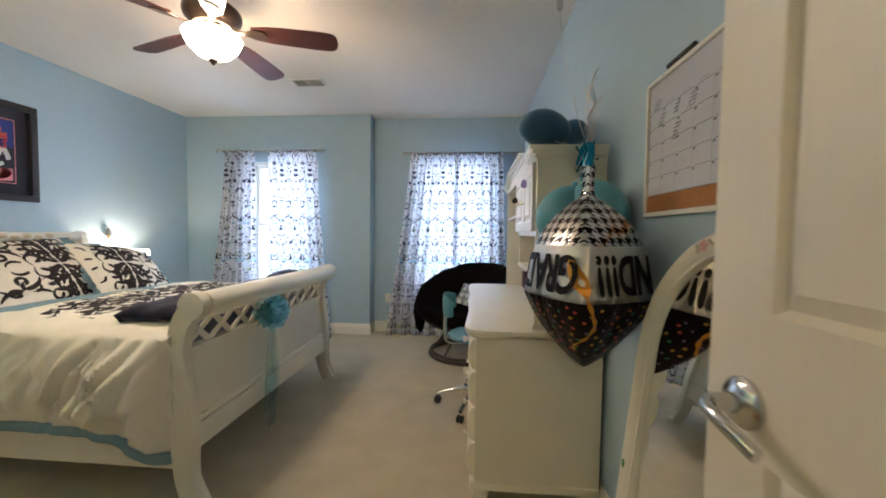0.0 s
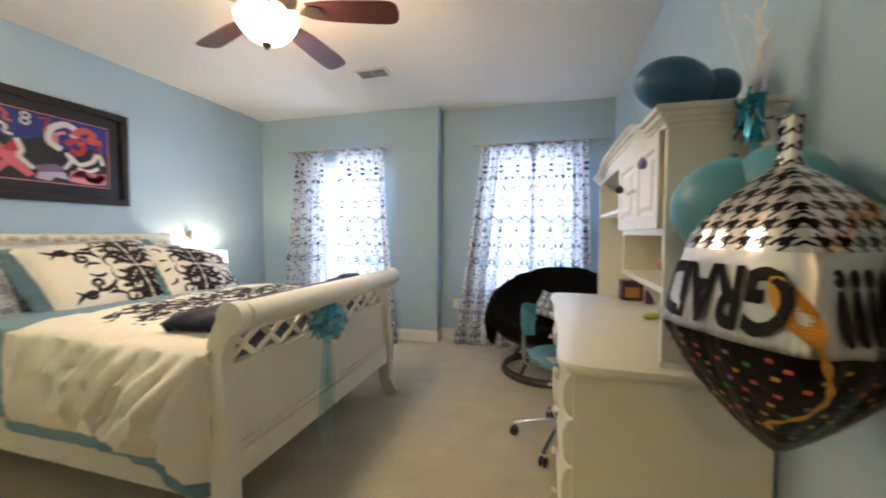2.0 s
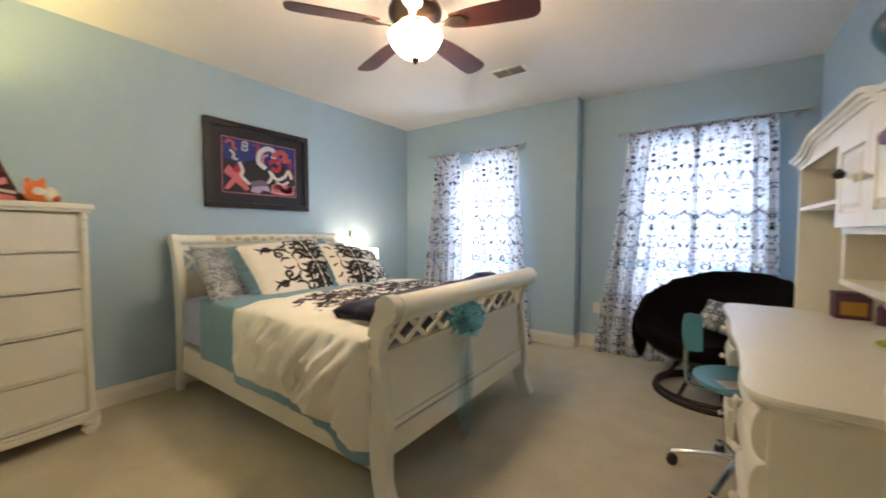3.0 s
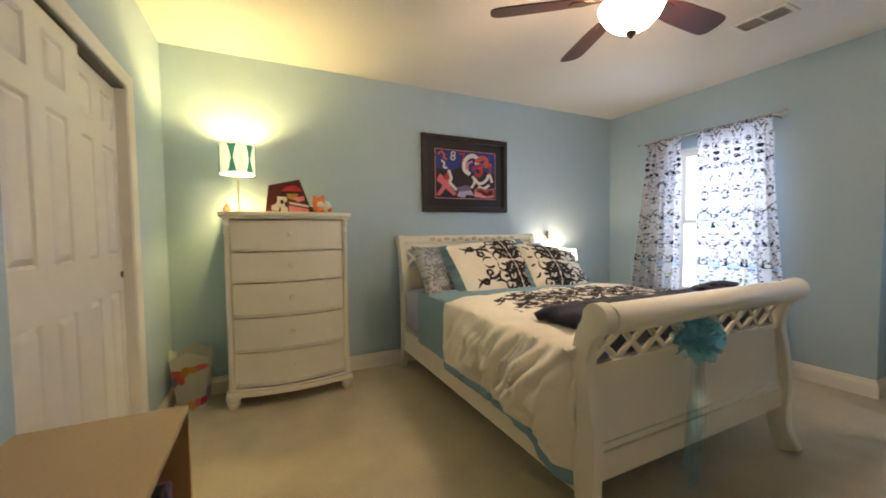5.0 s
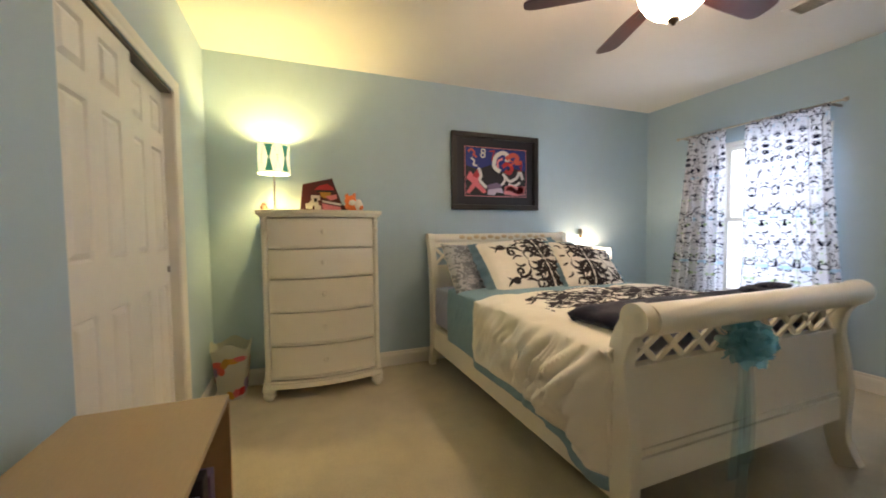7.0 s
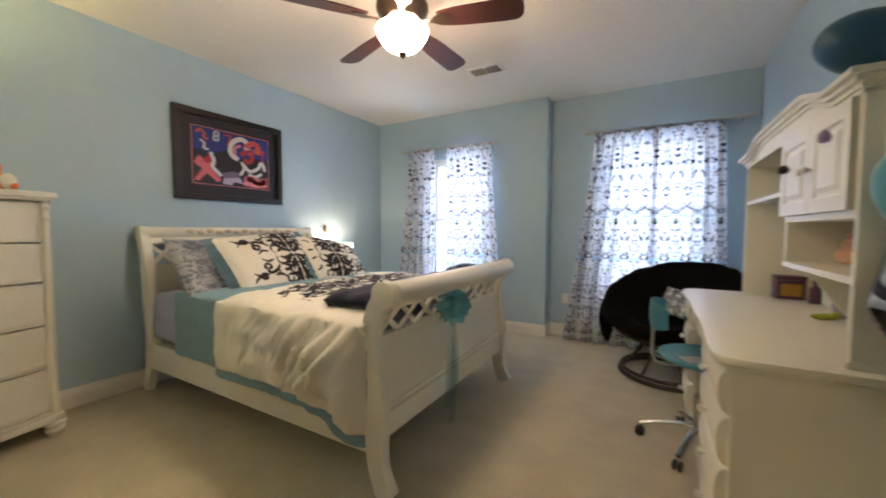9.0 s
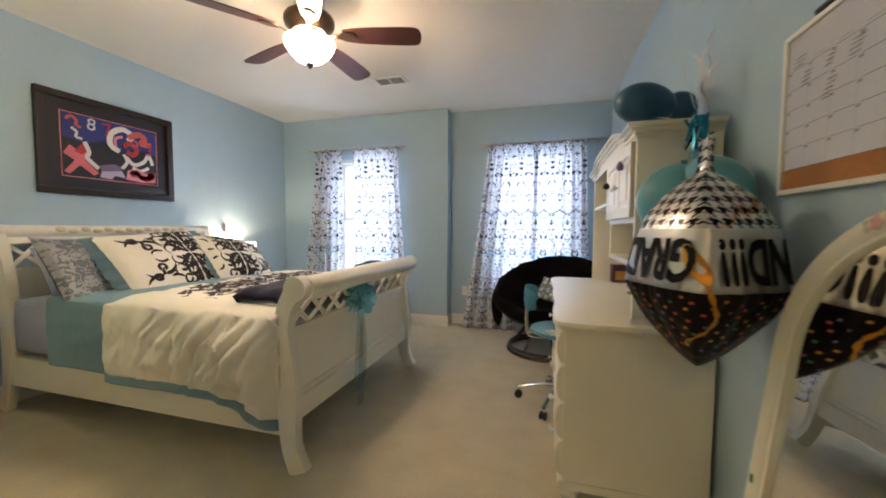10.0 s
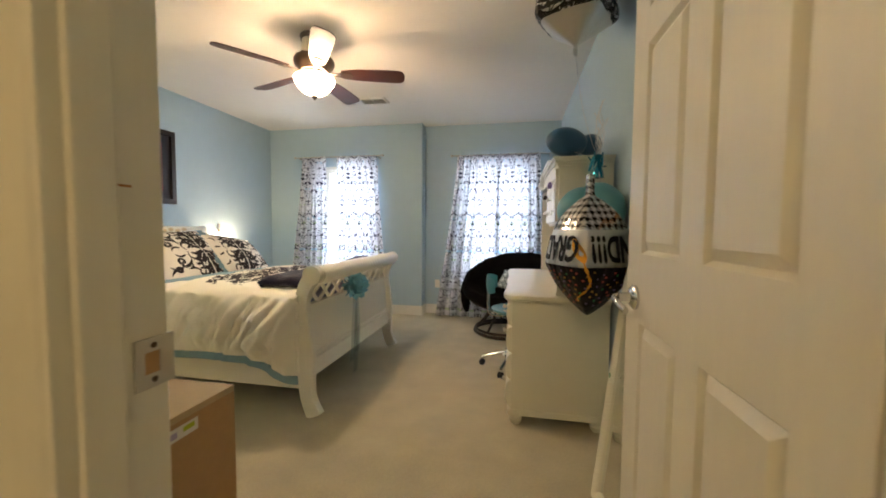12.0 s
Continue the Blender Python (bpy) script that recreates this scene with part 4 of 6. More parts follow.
bowl = part("light_bowl", lathe([(0.142, 2.300), (0.146, 2.292), (0.138, 2.268), (0.117, 2.232), (0.085, 2.200), (0.045, 2.178), (0.016, 2.172)], 40), M_BOWL, fan, "frosted white glass bowl, brightly lit", smooth=True)
part("bowl_lining", lathe([(0.142, 2.3005), (0.139, 2.3005), (0.139, 2.290), (0.132, 2.270), (0.111, 2.237), (0.081, 2.206), (0.044, 2.185), (0.012, 2.179)], 40), M_PAPER, bowl, "white inner face of the glass bowl", smooth=True)
part("finial", lathe([(0, 2.140), (0.008, 2.144), (0.014, 2.156), (0.026, 2.166), (0.026, 2.172), (0, 2.176)], 20), M_BRONZE, bowl, "dark bronze finial under the bowl", smooth=True)

def blade_outline():
    pts = [(0.20, -0.045), (0.30, -0.062), (0.45, -0.070), (0.59, -0.073), (0.64, -0.066), (0.663, -0.040), (0.668, 0.0)]
    full = smooth2(pts, 4)
    return full + [(x, -y) for x, y in reversed(full[:-1])]


for k in range(5):
    a = 17 + 72 * k
    m = pose(0, 0, 2.335, 0, 0, a) @ pose(0, 0, 0, -13, 0, 0)
    blade = part("blade", prism(blade_outline(), 0.007, "z", 0.002), M_BLADE, fan, m=m)
    arm = bmesh.new()
    join(arm, prism([(0.10, -0.012), (0.17, -0.016), (0.215, -0.040), (0.27, -0.032), (0.285, 0), (0.27, 0.032), (0.215, 0.040), (0.17, 0.016), (0.10, 0.012)], 0.006, "z", 0.002, at=-0.007))
    part("blade_bracket", arm, M_BRONZE, blade, "dark bronze blade bracket")
vent = thing("ceiling_vent", "white louvred air vent set in the ceiling", "vent", pose(1.972, 3.567, 2.6))
fr = bmesh.new()
for b in ((-0.155, 0.155, -0.09, -0.07, -0.008, 0), (-0.155, 0.155, 0.07, 0.09, -0.008, 0), (-0.155, -0.13, -0.07, 0.07, -0.008, 0), (0.13, 0.155, -0.07, 0.07, -0.008, 0), (-0.006, 0.006, -0.07, 0.07, -0.008, 0)):
    box(fr, *b)
part("frame", fr, M_TRIM, vent)
# dark sheet in place of the shaded duct, as the ceiling has no opening
part("backing", new_box(-0.13, 0.13, -0.07, 0.07, -0.002, -0.0005), M_BRONZE, vent)
for k in range(11):
    y = -0.064 + k * 0.0128
    b2 = new_box(-0.13, 0.13, -0.0055, 0.0055, -0.0008, 0.0008)
    part("slat", b2, M_SHEER, vent, m=pose(0, y, -0.005, 40))

# ---- framed picture ----
pic = thing("framed_picture", "large dark-framed abstract print in blue, pink and black", "picture", pose(0.004, 2.43, 1.80, 0, 0, 0))
PW, PH = 0.485, 0.372
for b in ((0, 0.035, -PW, PW, PH - 0.05, PH), (0, 0.035, -PW, PW, -PH, -PH + 0.05), (0, 0.035, -PW, -PW + 0.05, -PH + 0.05, PH - 0.05), (0, 0.035, PW - 0.05, PW, -PH + 0.05, PH - 0.05)):
    part("frame", new_box(*b, bevel=0.005), M_FRAME, pic)
part("mat_board", new_box(0.002, 0.012, -PW + 0.05, PW - 0.05, -PH + 0.05, PH - 0.05), PAINT["black"], pic, "black mat board")
AW, AH = 0.335, 0.228
part("fillet", new_box(0.012, 0.014, -AW - 0.012, AW + 0.012, -AH - 0.012, AH + 0.012), PAINT["rose"], pic, "thin pale inner line")
part("fillet", new_box(0.0145, 0.015, -AW - 0.006, AW + 0.006, -AH - 0.006, AH + 0.006), PAINT["black"], pic)
art = part("print", new_box(0.0152, 0.0165, -AW, AW, -AH, AH), PAINT["blue"], pic, "abstract print of shapes and numerals")
layer = [0.017]


def shape(colour, pts):
    """A flat painted patch; (0..1, 0..1) from the print's lower corner."""
    layer[0] += 0.0003
    P = [(-AW + 2 * AW * a, -AH + 2 * AH * b) for a, b in pts]
    part("patch", prism(P, 0.0003, "x", 0, layer[0]), PAINT[colour], art)


def stroke(colour, pts, w):
    layer[0] += 0.0003
    line = [(p.x, p.y) for p in curve_points([(-AW + 2 * AW * a, -AH + 2 * AH * b, 0) for a, b in pts], 6)]
    b2 = bmesh.new()
    prev = None
    for i, p in enumerate(line):
        a, b = line[max(i - 1, 0)], line[min(i + 1, len(line) - 1)]
        d = Vector((b[0] - a[0], b[1] - a[1])).normalized()
        q = [b2.verts.new((layer[0], p[0] - d.y * w / 2, p[1] + d.x * w / 2)), b2.verts.new((layer[0], p[0] + d.y * w / 2, p[1] - d.x * w / 2))]
        if prev:
            b2.faces.new((prev[0], prev[1], q[1], q[0]))
        prev = q
    part("patch", b2, PAINT[colour], art)


shape("black", [(0, 0), (1, 0), (1, 0.55), (0.75, 0.62), (0.55, 0.50), (0.40, 0.66), (0.2, 0.55), (0, 0.62)])
shape("pink", [(0.0, 0.35), (0.06, 0.50), (0.16, 0.38), (0.21, 0.46), (0.26, 0.40), (0.20, 0.28), (0.33, 0.08), (0.28, 0.03), (0.15, 0.18), (0.05, 0.02), (0.0, 0.05), (0.10, 0.25)])
shape("red", [(0.10, 0.40), (0.18, 0.55), (0.24, 0.44), (0.17, 0.36)])
shape("mauve", [(0.34, 0.22), (0.50, 0.28), (0.60, 0.22), (0.50, 0.12), (0.36, 0.12)])
shape("lilac", [(0.34, 0.02), (0.36, 0.12), (0.58, 0.17), (0.62, 0.05), (0.5, 0.07), (0.46, 0.0)])
stroke("white", [(0.20, 0.58), (0.24, 0.42), (0.22, 0.32), (0.30, 0.20), (0.33, 0.16)], 0.030)
stroke("white", [(0.08, 0.78), (0.13, 0.72), (0.12, 0.64), (0.18, 0.62)], 0.018)
stroke("white", [(0.56, 0.52), (0.46, 0.62), (0.48, 0.82), (0.60, 0.93), (0.70, 0.86), (0.66, 0.74)], 0.042)
stroke("rose", [(0.52, 0.60), (0.52, 0.74), (0.60, 0.80)], 0.022)
stroke("coral", [(0.66, 0.80), (0.78, 0.90), (0.86, 0.84), (0.82, 0.74), (0.94, 0.74)], 0.045)
stroke("red", [(0.60, 0.62), (0.68, 0.70), (0.76, 0.62), (0.72, 0.50), (0.64, 0.54)], 0.040)
stroke("white", [(0.63, 0.44), (0.72, 0.32), (0.84, 0.40), (0.90, 0.54), (0.95, 0.36)], 0.030)
stroke("white", [(0.58, 0.22), (0.64, 0.36), (0.60, 0.48)], 0.026)
stroke("white", [(0.70, 0.26), (0.80, 0.22), (0.90, 0.30)], 0.026)
shape("rose", [(0.62, 0.03), (0.64, 0.20), (0.74, 0.24), (0.84, 0.20), (0.98, 0.22), (0.98, 0.02), (0.8, 0.0)])
stroke("red", [(0.68, 0.12), (0.74, 0.18), (0.80, 0.10), (0.88, 0.08), (0.94, 0.14), (0.88, 0.18)], 0.040)
stroke("coral", [(0.03, 0.90), (0.08, 0.96), (0.13, 0.90), (0.12, 0.84), (0.17, 0.80)], 0.020)


def lettering(text, size, mat, parent, m, name="lettering", extrude=0.0004, label=""):
    """Words as a thin mesh in the plane z = 0."""
    cu = bpy.data.curves.new("words", "FONT")
    cu.body, cu.size, cu.extrude, cu.align_x, cu.align_y, cu.resolution_u = text, size, extrude, "CENTER", "CENTER", 4
    tmp = bpy.data.objects.new("words", cu)
    me = bpy.data.meshes.new_from_object(tmp)
    bpy.data.objects.remove(tmp)
    me.materials.clear()
    me.materials.append(mat)
    return part(name, me, mat, parent, label, m)


FACE_X = Matrix(((0, 0, 1, 0), (1, 0, 0, 0), (0, 1, 0, 0), (0, 0, 0, 1)))  # text to the east face of the wall
for ch, a, b, size, col, spin in (("8", 0.27, 0.88, 0.13, "white", -5), ("7", 0.43, 0.84, 0.15, "red", 8), ("3", 0.90, 0.62, 0.13, "red", -10), ("5", 0.74, 0.74, 0.13, "coral", 0)):
    layer[0] += 0.0008
    lettering(ch, size, PAINT[col], art, Matrix.Translation((layer[0], -AW + 2 * AW * a, -AH + 2 * AH * b)) @ FACE_X @ pose(0, 0, 0, 0, 0, spin), "numeral", 0.0002)

# ---- chest of drawers with lamp ----
ch = thing("chest_of_drawers", "tall white five-drawer bow-front chest on turned feet", "dresser", pose(0.02, 0.745, 0))
DW = 0.413


def bow_front(hw, x0, x1, bulge, z0, z1, bev=0.0):
    """A slab between two heights whose east face bows out by bulge."""
    pts = [(x0, -hw)] + [(x1 + bulge * (1 - (t / 8 - 1) ** 2), -hw + 2 * hw * t / 16) for t in range(17)] + [(x0, hw)]
    return prism(pts, z1 - z0, "z", bev, z0)


part("body", bow_front(DW, 0.0, 0.285, 0.0, 0.11, 1.335), M_WHITE, ch)
for s in (-1, 1):
    part("stile", new_box(0.285, 0.338, min(s * (DW - 0.036), s * DW), max(s * (DW - 0.036), s * DW), 0.11, 1.335, bevel=0.003), M_WHITE, ch)
part("top", bow_front(DW + 0.035, -0.005, 0.362, 0.078, 1.352, 1.385, 0.008), M_WHITE, ch, smooth=False)
part("top_moulding", bow_front(DW + 0.018, -0.004, 0.350, 0.074, 1.335, 1.352, 0.005), M_WHITE, ch)
part("plinth", bow_front(DW + 0.022, -0.004, 0.355, 0.078, 0.085, 0.125, 0.010), M_WHITE, ch)
part("plinth", bow_front(DW + 0.012, -0.003, 0.345, 0.074, 0.125, 0.142, 0.006), M_WHITE, ch)
zs = [0.15, 0.395, 0.640, 0.885, 1.105, 1.328]
for z0, z1 in zip(zs, zs[1:]):
    dr = part("drawer", bow_front(DW - 0.0375, 0.02, 0.345, 0.070, z0 + 0.006, z1 - 0.005, 0.003), M_WHITE, ch)
    part("lip", bow_front(DW - 0.0375, 0.30, 0.357, 0.072, z0 + 0.005, z0 + 0.015, 0.004), M_WHITE, dr)
    part("lip", bow_front(DW - 0.0375, 0.30, 0.351, 0.071, z0 + 0.017, z0 + 0.024, 0.002), M_WHITE, dr)
    part("knob", lathe([(0.004, 0), (0.006, 0.012), (0.015, 0.018), (0.018, 0.026), (0.012, 0.034), (0, 0.036)], 18), M_WHITE, dr, "small white knob", pose(0.414, 0, (z0 + z1) / 2 + 0.01, 0, 90, 0), True)
for s in (-1, 1):
    part("corner_post", tube([(0.345, s * (DW - 0.016), 0.142), (0.345, s * (DW - 0.016), 1.335)], 0.019, 14), M_WHITE, ch, smooth=True)
    for x in (0.05, 0.335):
        part("foot", lathe([(0, 0), (0.026, 0), (0.032, 0.015), (0.045, 0.03), (0.045, 0.045), (0.036, 0.055), (0.048, 0.065), (0.05, 0.085), (0, 0.086)], 22), M_WHITE, ch, m=pose(x, s * (DW - 0.02), 0), smooth=True)
    for z in (1.30, 1.24):
        part("rosette", lathe([(0, 0.012), (0.008, 0.010), (0.012, 0.005), (0.018, 0.004), (0.02, 0)], 16), M_WHITE, ch, m=pose(0.362, s * (DW - 0.016), z, 0, 90, 0), smooth=True)

lp = thing("table_lamp", "slim lit table lamp with a green-printed drum shade", "lamp", pose(0.22, 0.42, 1.386))
part("base", lathe([(0, 0), (0.06, 0), (0.06, 0.008), (0.012, 0.016), (0.006, 0.03), (0, 0.03)], 28), M_NICKEL, lp, smooth=True)
part("stem", tube([(0, 0, 0.02), (0, 0, 0.33)], 0.006, 12), M_NICKEL, lp, smooth=True)
sh = part("shade", lathe([(0.112, 0.275), (0.112, 0.485), (0.108, 0.485), (0.108, 0.275), (0.112, 0.275)], 40), M_SHADE, lp, "cream drum shade with green print, lit")
for k, a in enumerate(range(-14, 346, 60)):
    for r in range(9):
        w = 0.008 + 0.022 * abs(r - 4) / 4
        b2 = prism([(-w * 0.8, -0.0105), (w * 0.8, -0.0105), (w, 0), (w * 0.8, 0.0105), (-w * 0.8, 0.0105), (-w, 0)], 0.0008, "x", 0, 0.1128)
        part("motif", b2, M_GREEN, sh, m=pose(0, 0, 0.295 + r * 0.0213, 0, 0, a))
    for s in (-1, 1):
        for r in range(11):
            b2 = lathe([(0, 0.0008), (0.0055, 0.0006), (0.0055, 0)], 8)
            ang = a + s * (16 + 12 * math.sin(math.pi * r / 10))
            part("dot", b2, M_GREEN, sh, m=pose(0, 0, 0.283 + r * 0.0194, 0, 0, ang) @ pose(0.1122, 0, 0, 0, 90, 0))

card = thing("greeting_box", "maroon card box with white print, propped on the chest", "card", pose(0.20, 0.72, 1.386))
P = [(-0.128, 0), (-0.103, 0.206), (0.114, 0.259), (0.188, 0.056), (0.300, 0)]
part("panel", prism(P, 0.035, "x", 0.002, 0.0), M_MAROON, card)
for colour, pts in (("red", [(-0.02, 0.165), (0.02, 0.20), (0.08, 0.215), (0.125, 0.185), (0.13, 0.165)]), ("black", [(-0.02, 0.165), (0.13, 0.165), (0.12, 0.150), (0.0, 0.148)]),
                    ("mustard", [(0.02, 0.150), (0.105, 0.150), (0.095, 0.115), (0.06, 0.100), (0.03, 0.115)]), ("rose", [(0.06, 0.115), (0.145, 0.135), (0.150, 0.10), (0.10, 0.085)]),
                    ("white", [(-0.045, 0.125), (0.022, 0.122), (0.022, 0.085), (0.004, 0.085), (0.012, 0.045), (0.028, 0.045), (0.028, 0.005), (-0.022, 0.008), (-0.022, 0.045), (-0.030, 0.045), (-0.038, 0.015), (-0.085, 0.020), (-0.085, 0.060), (-0.065, 0.060), (-0.045, 0.085)]),
                    ("black", [(-0.025, 0.100), (0.0, 0.100), (-0.004, 0.070), (-0.022, 0.070)]), ("white", [(0.038, 0.070), (0.038, 0.086), (0.180, 0.062), (0.180, 0.044)]), ("rose", [(0.036, 0.010), (0.036, 0.060), (0.175, 0.035), (0.180, 0.008)])):
    card_x = 0.0352 if colour not in ("black", "rose") else 0.0361
    part("print", prism(pts, 0.0006, "x", 0, card_x), PAINT[colour], card)


def blob(name, parts, mat, label, category, m, seed=0, amp=0.004):
    bm = bmesh.new()
    for c, r, *which in parts:
        b2 = bmesh.new()
        bmesh.ops.create_icosphere(b2, subdivisions=3, radius=1)
        for v in b2.verts:
            v.co = Vector((v.co.x * r[0], v.co.y * r[1], v.co.z * r[2])) * (1 + amp / min(r) * noise.noise(v.co * 2.5 + Vector((seed, 0, 0)))) + Vector(c)
        join(bm, b2, which[0] if which else 0)
    return solid(name, bm, mat, label, category, m=m, smooth=True)


blob("stuffed_toy", [((0, 0.01, 0.042), (0.042, 0.070, 0.042)), ((0.02, -0.018, 0.080), (0.036, 0.046, 0.042)), ((0.01, -0.045, 0.118), (0.010, 0.014, 0.018)), ((0.01, 0.012, 0.122), (0.010, 0.014, 0.018)), ((0.045, -0.010, 0.066), (0.022, 0.026, 0.022), 1), ((0.03, 0.040, 0.050), (0.026, 0.034, 0.040), 1), ((0.03, 0.060, 0.028), (0.03, 0.02, 0.018))], [M_ORANGE, M_PAPER], "small orange and white plush toy on the chest", "toy", pose(0.27, 0.985, 1.386), 2)
blob("trinket", [((0, 0, 0.022), (0.024, 0.026, 0.022)), ((0, 0.004, 0.048), (0.014, 0.015, 0.012))], M_PEACH, "small peach trinket beside the table lamp", "trinket", pose(0.26, 0.345, 1.386), 5)

# waste bin
bn = thing("waste_bin", "frosted plastic bin with colourful patches beside the chest", "waste bin", pose(0.175, 0.090, 0))
bm = bmesh.new()
rings = []
for z, w in ((0.004, 0.090), (0.17, 0.105), (0.34, 0.126), (0.38, 0.134), (0.38, 0.130), (0.34, 0.122), (0.012, 0.087)):
    ring = []
    for k in range(32):
        a = 2 * math.pi * k / 32
        sq = 1 / max(abs(math.cos(a)), abs(math.sin(a))) ** 0.6
        flare = 0.050 * max(0, (z - 0.32) / 0.06) * (0.5 - 0.5 * math.cos(4 * a + math.pi)) if z > 0.32 else 0
        ring.append(bm.verts.new((w * sq * math.cos(a), w * sq * math.sin(a), z + flare)))
    rings.append(ring)
for p, q in zip(rings, rings[1:]):
    for k in range(32):
        bm.faces.new((p[k], p[(k + 1) % 32], q[(k + 1) % 32], q[k]))
bm.faces.new(rings[0])
bm.faces.new(rings[-1][::-1])
part("bucket", bm, M_BIN, bn, smooth=True)
rng = random.Random(11)
for k in range(34):
    a, z = k * 2.4, 0.045 + 0.30 * ((k * 0.7549) % 1)
    col = ("gold", "coral", "violet", "pink", "mustard", "mauve", "red")[(k * 3) % 7]
    big, slim, spin = rng.uniform(0.030, 0.046), rng.uniform(0.020, 0.028), rng.uniform(-40, 40)
    b2 = lathe([(0, 0), (0.5, 0), (1, 0)], 14)
    for v in b2.verts:
        u, w = v.co.x * big, v.co.y * slim
        u, w = u * math.cos(spin) - w * math.sin(spin), u * math.sin(spin) + w * math.cos(spin)
        a_, z_ = a + w / 0.115, z + u
        sq = 1 / max(abs(math.cos(a_)), abs(math.sin(a_))) ** 0.6
        r = (0.0925 + 0.035 * z_ / 0.34) * sq + 0.0015
        v.co = (r * math.cos(a_), r * math.sin(a_), z_)
    part("patch", b2, PAINT[col], bn)

# ---- bedside ----
ns = thing("nightstand", "small white nightstand beside the bed", "nightstand", pose(0.02, 3.31, 0))
part("body", new_box(0.01, 0.40, 0.02, 0.48, 0.10, 0.63, bevel=0.004), M_WHITE, ns)
part("top", new_box(0, 0.42, 0, 0.50, 0.63, 0.655, bevel=0.006), M_WHITE, ns)
for z in (0.12, 0.375):
    d = part("drawer", new_box(0.40, 0.412, 0.04, 0.46, z, z + 0.235, bevel=0.004), M_WHITE, ns)
    part("knob", lathe([(0.006, 0), (0.006, 0.01), (0.015, 0.02), (0, 0.03)], 14), M_WHITE, d, m=pose(0.412, 0.25, z + 0.12, 0, 90, 0), smooth=True)
for x in (0.04, 0.37):
    for y in (0.05, 0.45):
        part("foot", new_box(x - 0.02, x + 0.02, y - 0.02, y + 0.02, 0, 0.10, bevel=0.004), M_WHITE, ns)
bl = thing("bedside_lamp", "lit bedside lamp with a square cream shade", "lamp", pose(0.17, 3.55, 0.656))
part("base", lathe([(0, 0), (0.06, 0), (0.055, 0.015), (0.02, 0.03), (0.03, 0.08), (0.02, 0.15), (0.008, 0.18), (0, 0.18)], 24), M_NICKEL, bl, smooth=True)
s0, s1, t0, t1 = 0.115, 0.105, 0.185, 0.37
bm = bmesh.new()
a = [[bm.verts.new((w * x, w * y, z)) for x, y in ((-1, -1), (1, -1), (1, 1), (-1, 1))] for w, z in ((s0, t0), (s1, t1), (s1 - 0.004, t1), (s0 - 0.004, t0))]
for p, q in zip(a, a[1:] + a[:1]):
    for k in range(4):
        bm.faces.new((p[k], p[(k + 1) % 4], q[(k + 1) % 4], q[k]))
bs = part("shade", bm, M_NSHADE, bl, "cream square shade, brightly lit")
part("knob", lathe([(0, 0), (0.008, 0.004), (0.011, 0.012), (0.006, 0.02), (0, 0.022)], 14), M_GOLD, bs, "small brass knob", pose(0.06, s0 - 0.004, t0 + 0.12, -90), True)
orn = thing("wall_ornament", "small silver bell ornament hung on the wall", "ornament", pose(0.006, 3.47, 1.165))
part("bell", lathe([(0, 0.07), (0.012, 0.066), (0.020, 0.05), (0.024, 0.02), (0.026, 0.0), (0.020, -0.004), (0, -0.004)], 20), M_NICKEL, orn, m=pose(0.028, 0, 0), smooth=True)
part("clapper", lathe([(0, -0.03), (0.010, -0.025), (0.013, -0.012), (0.008, 0), (0, 0)], 14), M_GOLD, orn, m=pose(0.028, 0, 0), smooth=True)
part("hook", tube([(0, 0, 0.09), (0.02, 0, 0.09), (0.028, 0, 0.066)], 0.002, 6), M_NICKEL, orn)

# ---- low open shelf unit by the doorway ----
cr = thing("storage_cube", "tan fibreboard storage unit, open in front and filled", "storage unit", pose(2.195, 0.085, 0))
CW, CD, CHH = 0.675, 0.315, 0.80
part("top", new_box(0, CW, 0, CD, CHH - 0.016, CHH, bevel=0.0015), M_CARTONTOP, cr)
part("side", new_box(0, 0.016, 0, CD, 0, CHH - 0.016), M_CARTON, cr)
part("side", new_box(CW - 0.016, CW, 0, CD, 0, CHH - 0.016), M_CARTON, cr)
part("back", new_box(0.016, CW - 0.016, 0, 0.006, 0, CHH - 0.016), M_CARTON, cr)
for z in (0.02, 0.40):
    part("shelf", new_box(0.016, CW - 0.016, 0.006, CD - 0.01, z, z + 0.016), M_CARTON, cr)
part("sticker", new_box(CW, CW + 0.0006, 0.085, 0.207, CHH - 0.053, CHH - 0.026), M_PAPER, cr, "white paper sticker with faded print")
part("sticker_print", new_box(CW + 0.0006, CW + 0.001, 0.10, 0.155, CHH - 0.047, CHH - 0.034), PAINT["lilac"], cr)
part("sticker_print", new_box(CW + 0.0006, CW + 0.001, 0.170, 0.198, CHH - 0.042, CHH - 0.031), M_LIME, cr)
rng = random.Random(3)
for k in range(9):
    x = 0.05 + 0.067 * k
    hgt = rng.uniform(0.20, 0.31)
    col = ("mauve", "black", "lilac", "white", "black", "violet", "white", "mauve", "black")[k]
    solid("folder", new_box(0, 0.045, 0, 0.24, 0, hgt, bevel=0.004), PAINT[col], "%s file folder standing in the storage unit" % {"mauve": "dull mauve", "black": "black card", "lilac": "pale lilac", "white": "plain white", "violet": "dark violet"}[col], "folder", m=pose(2.195 + x, 0.13, 0.417), group="folders in the storage unit")

# ---- desk with hutch ----
DX0, DX1, DY0, DY1, DZ = 3.505, 4.085, 1.835, 3.34, 0.80


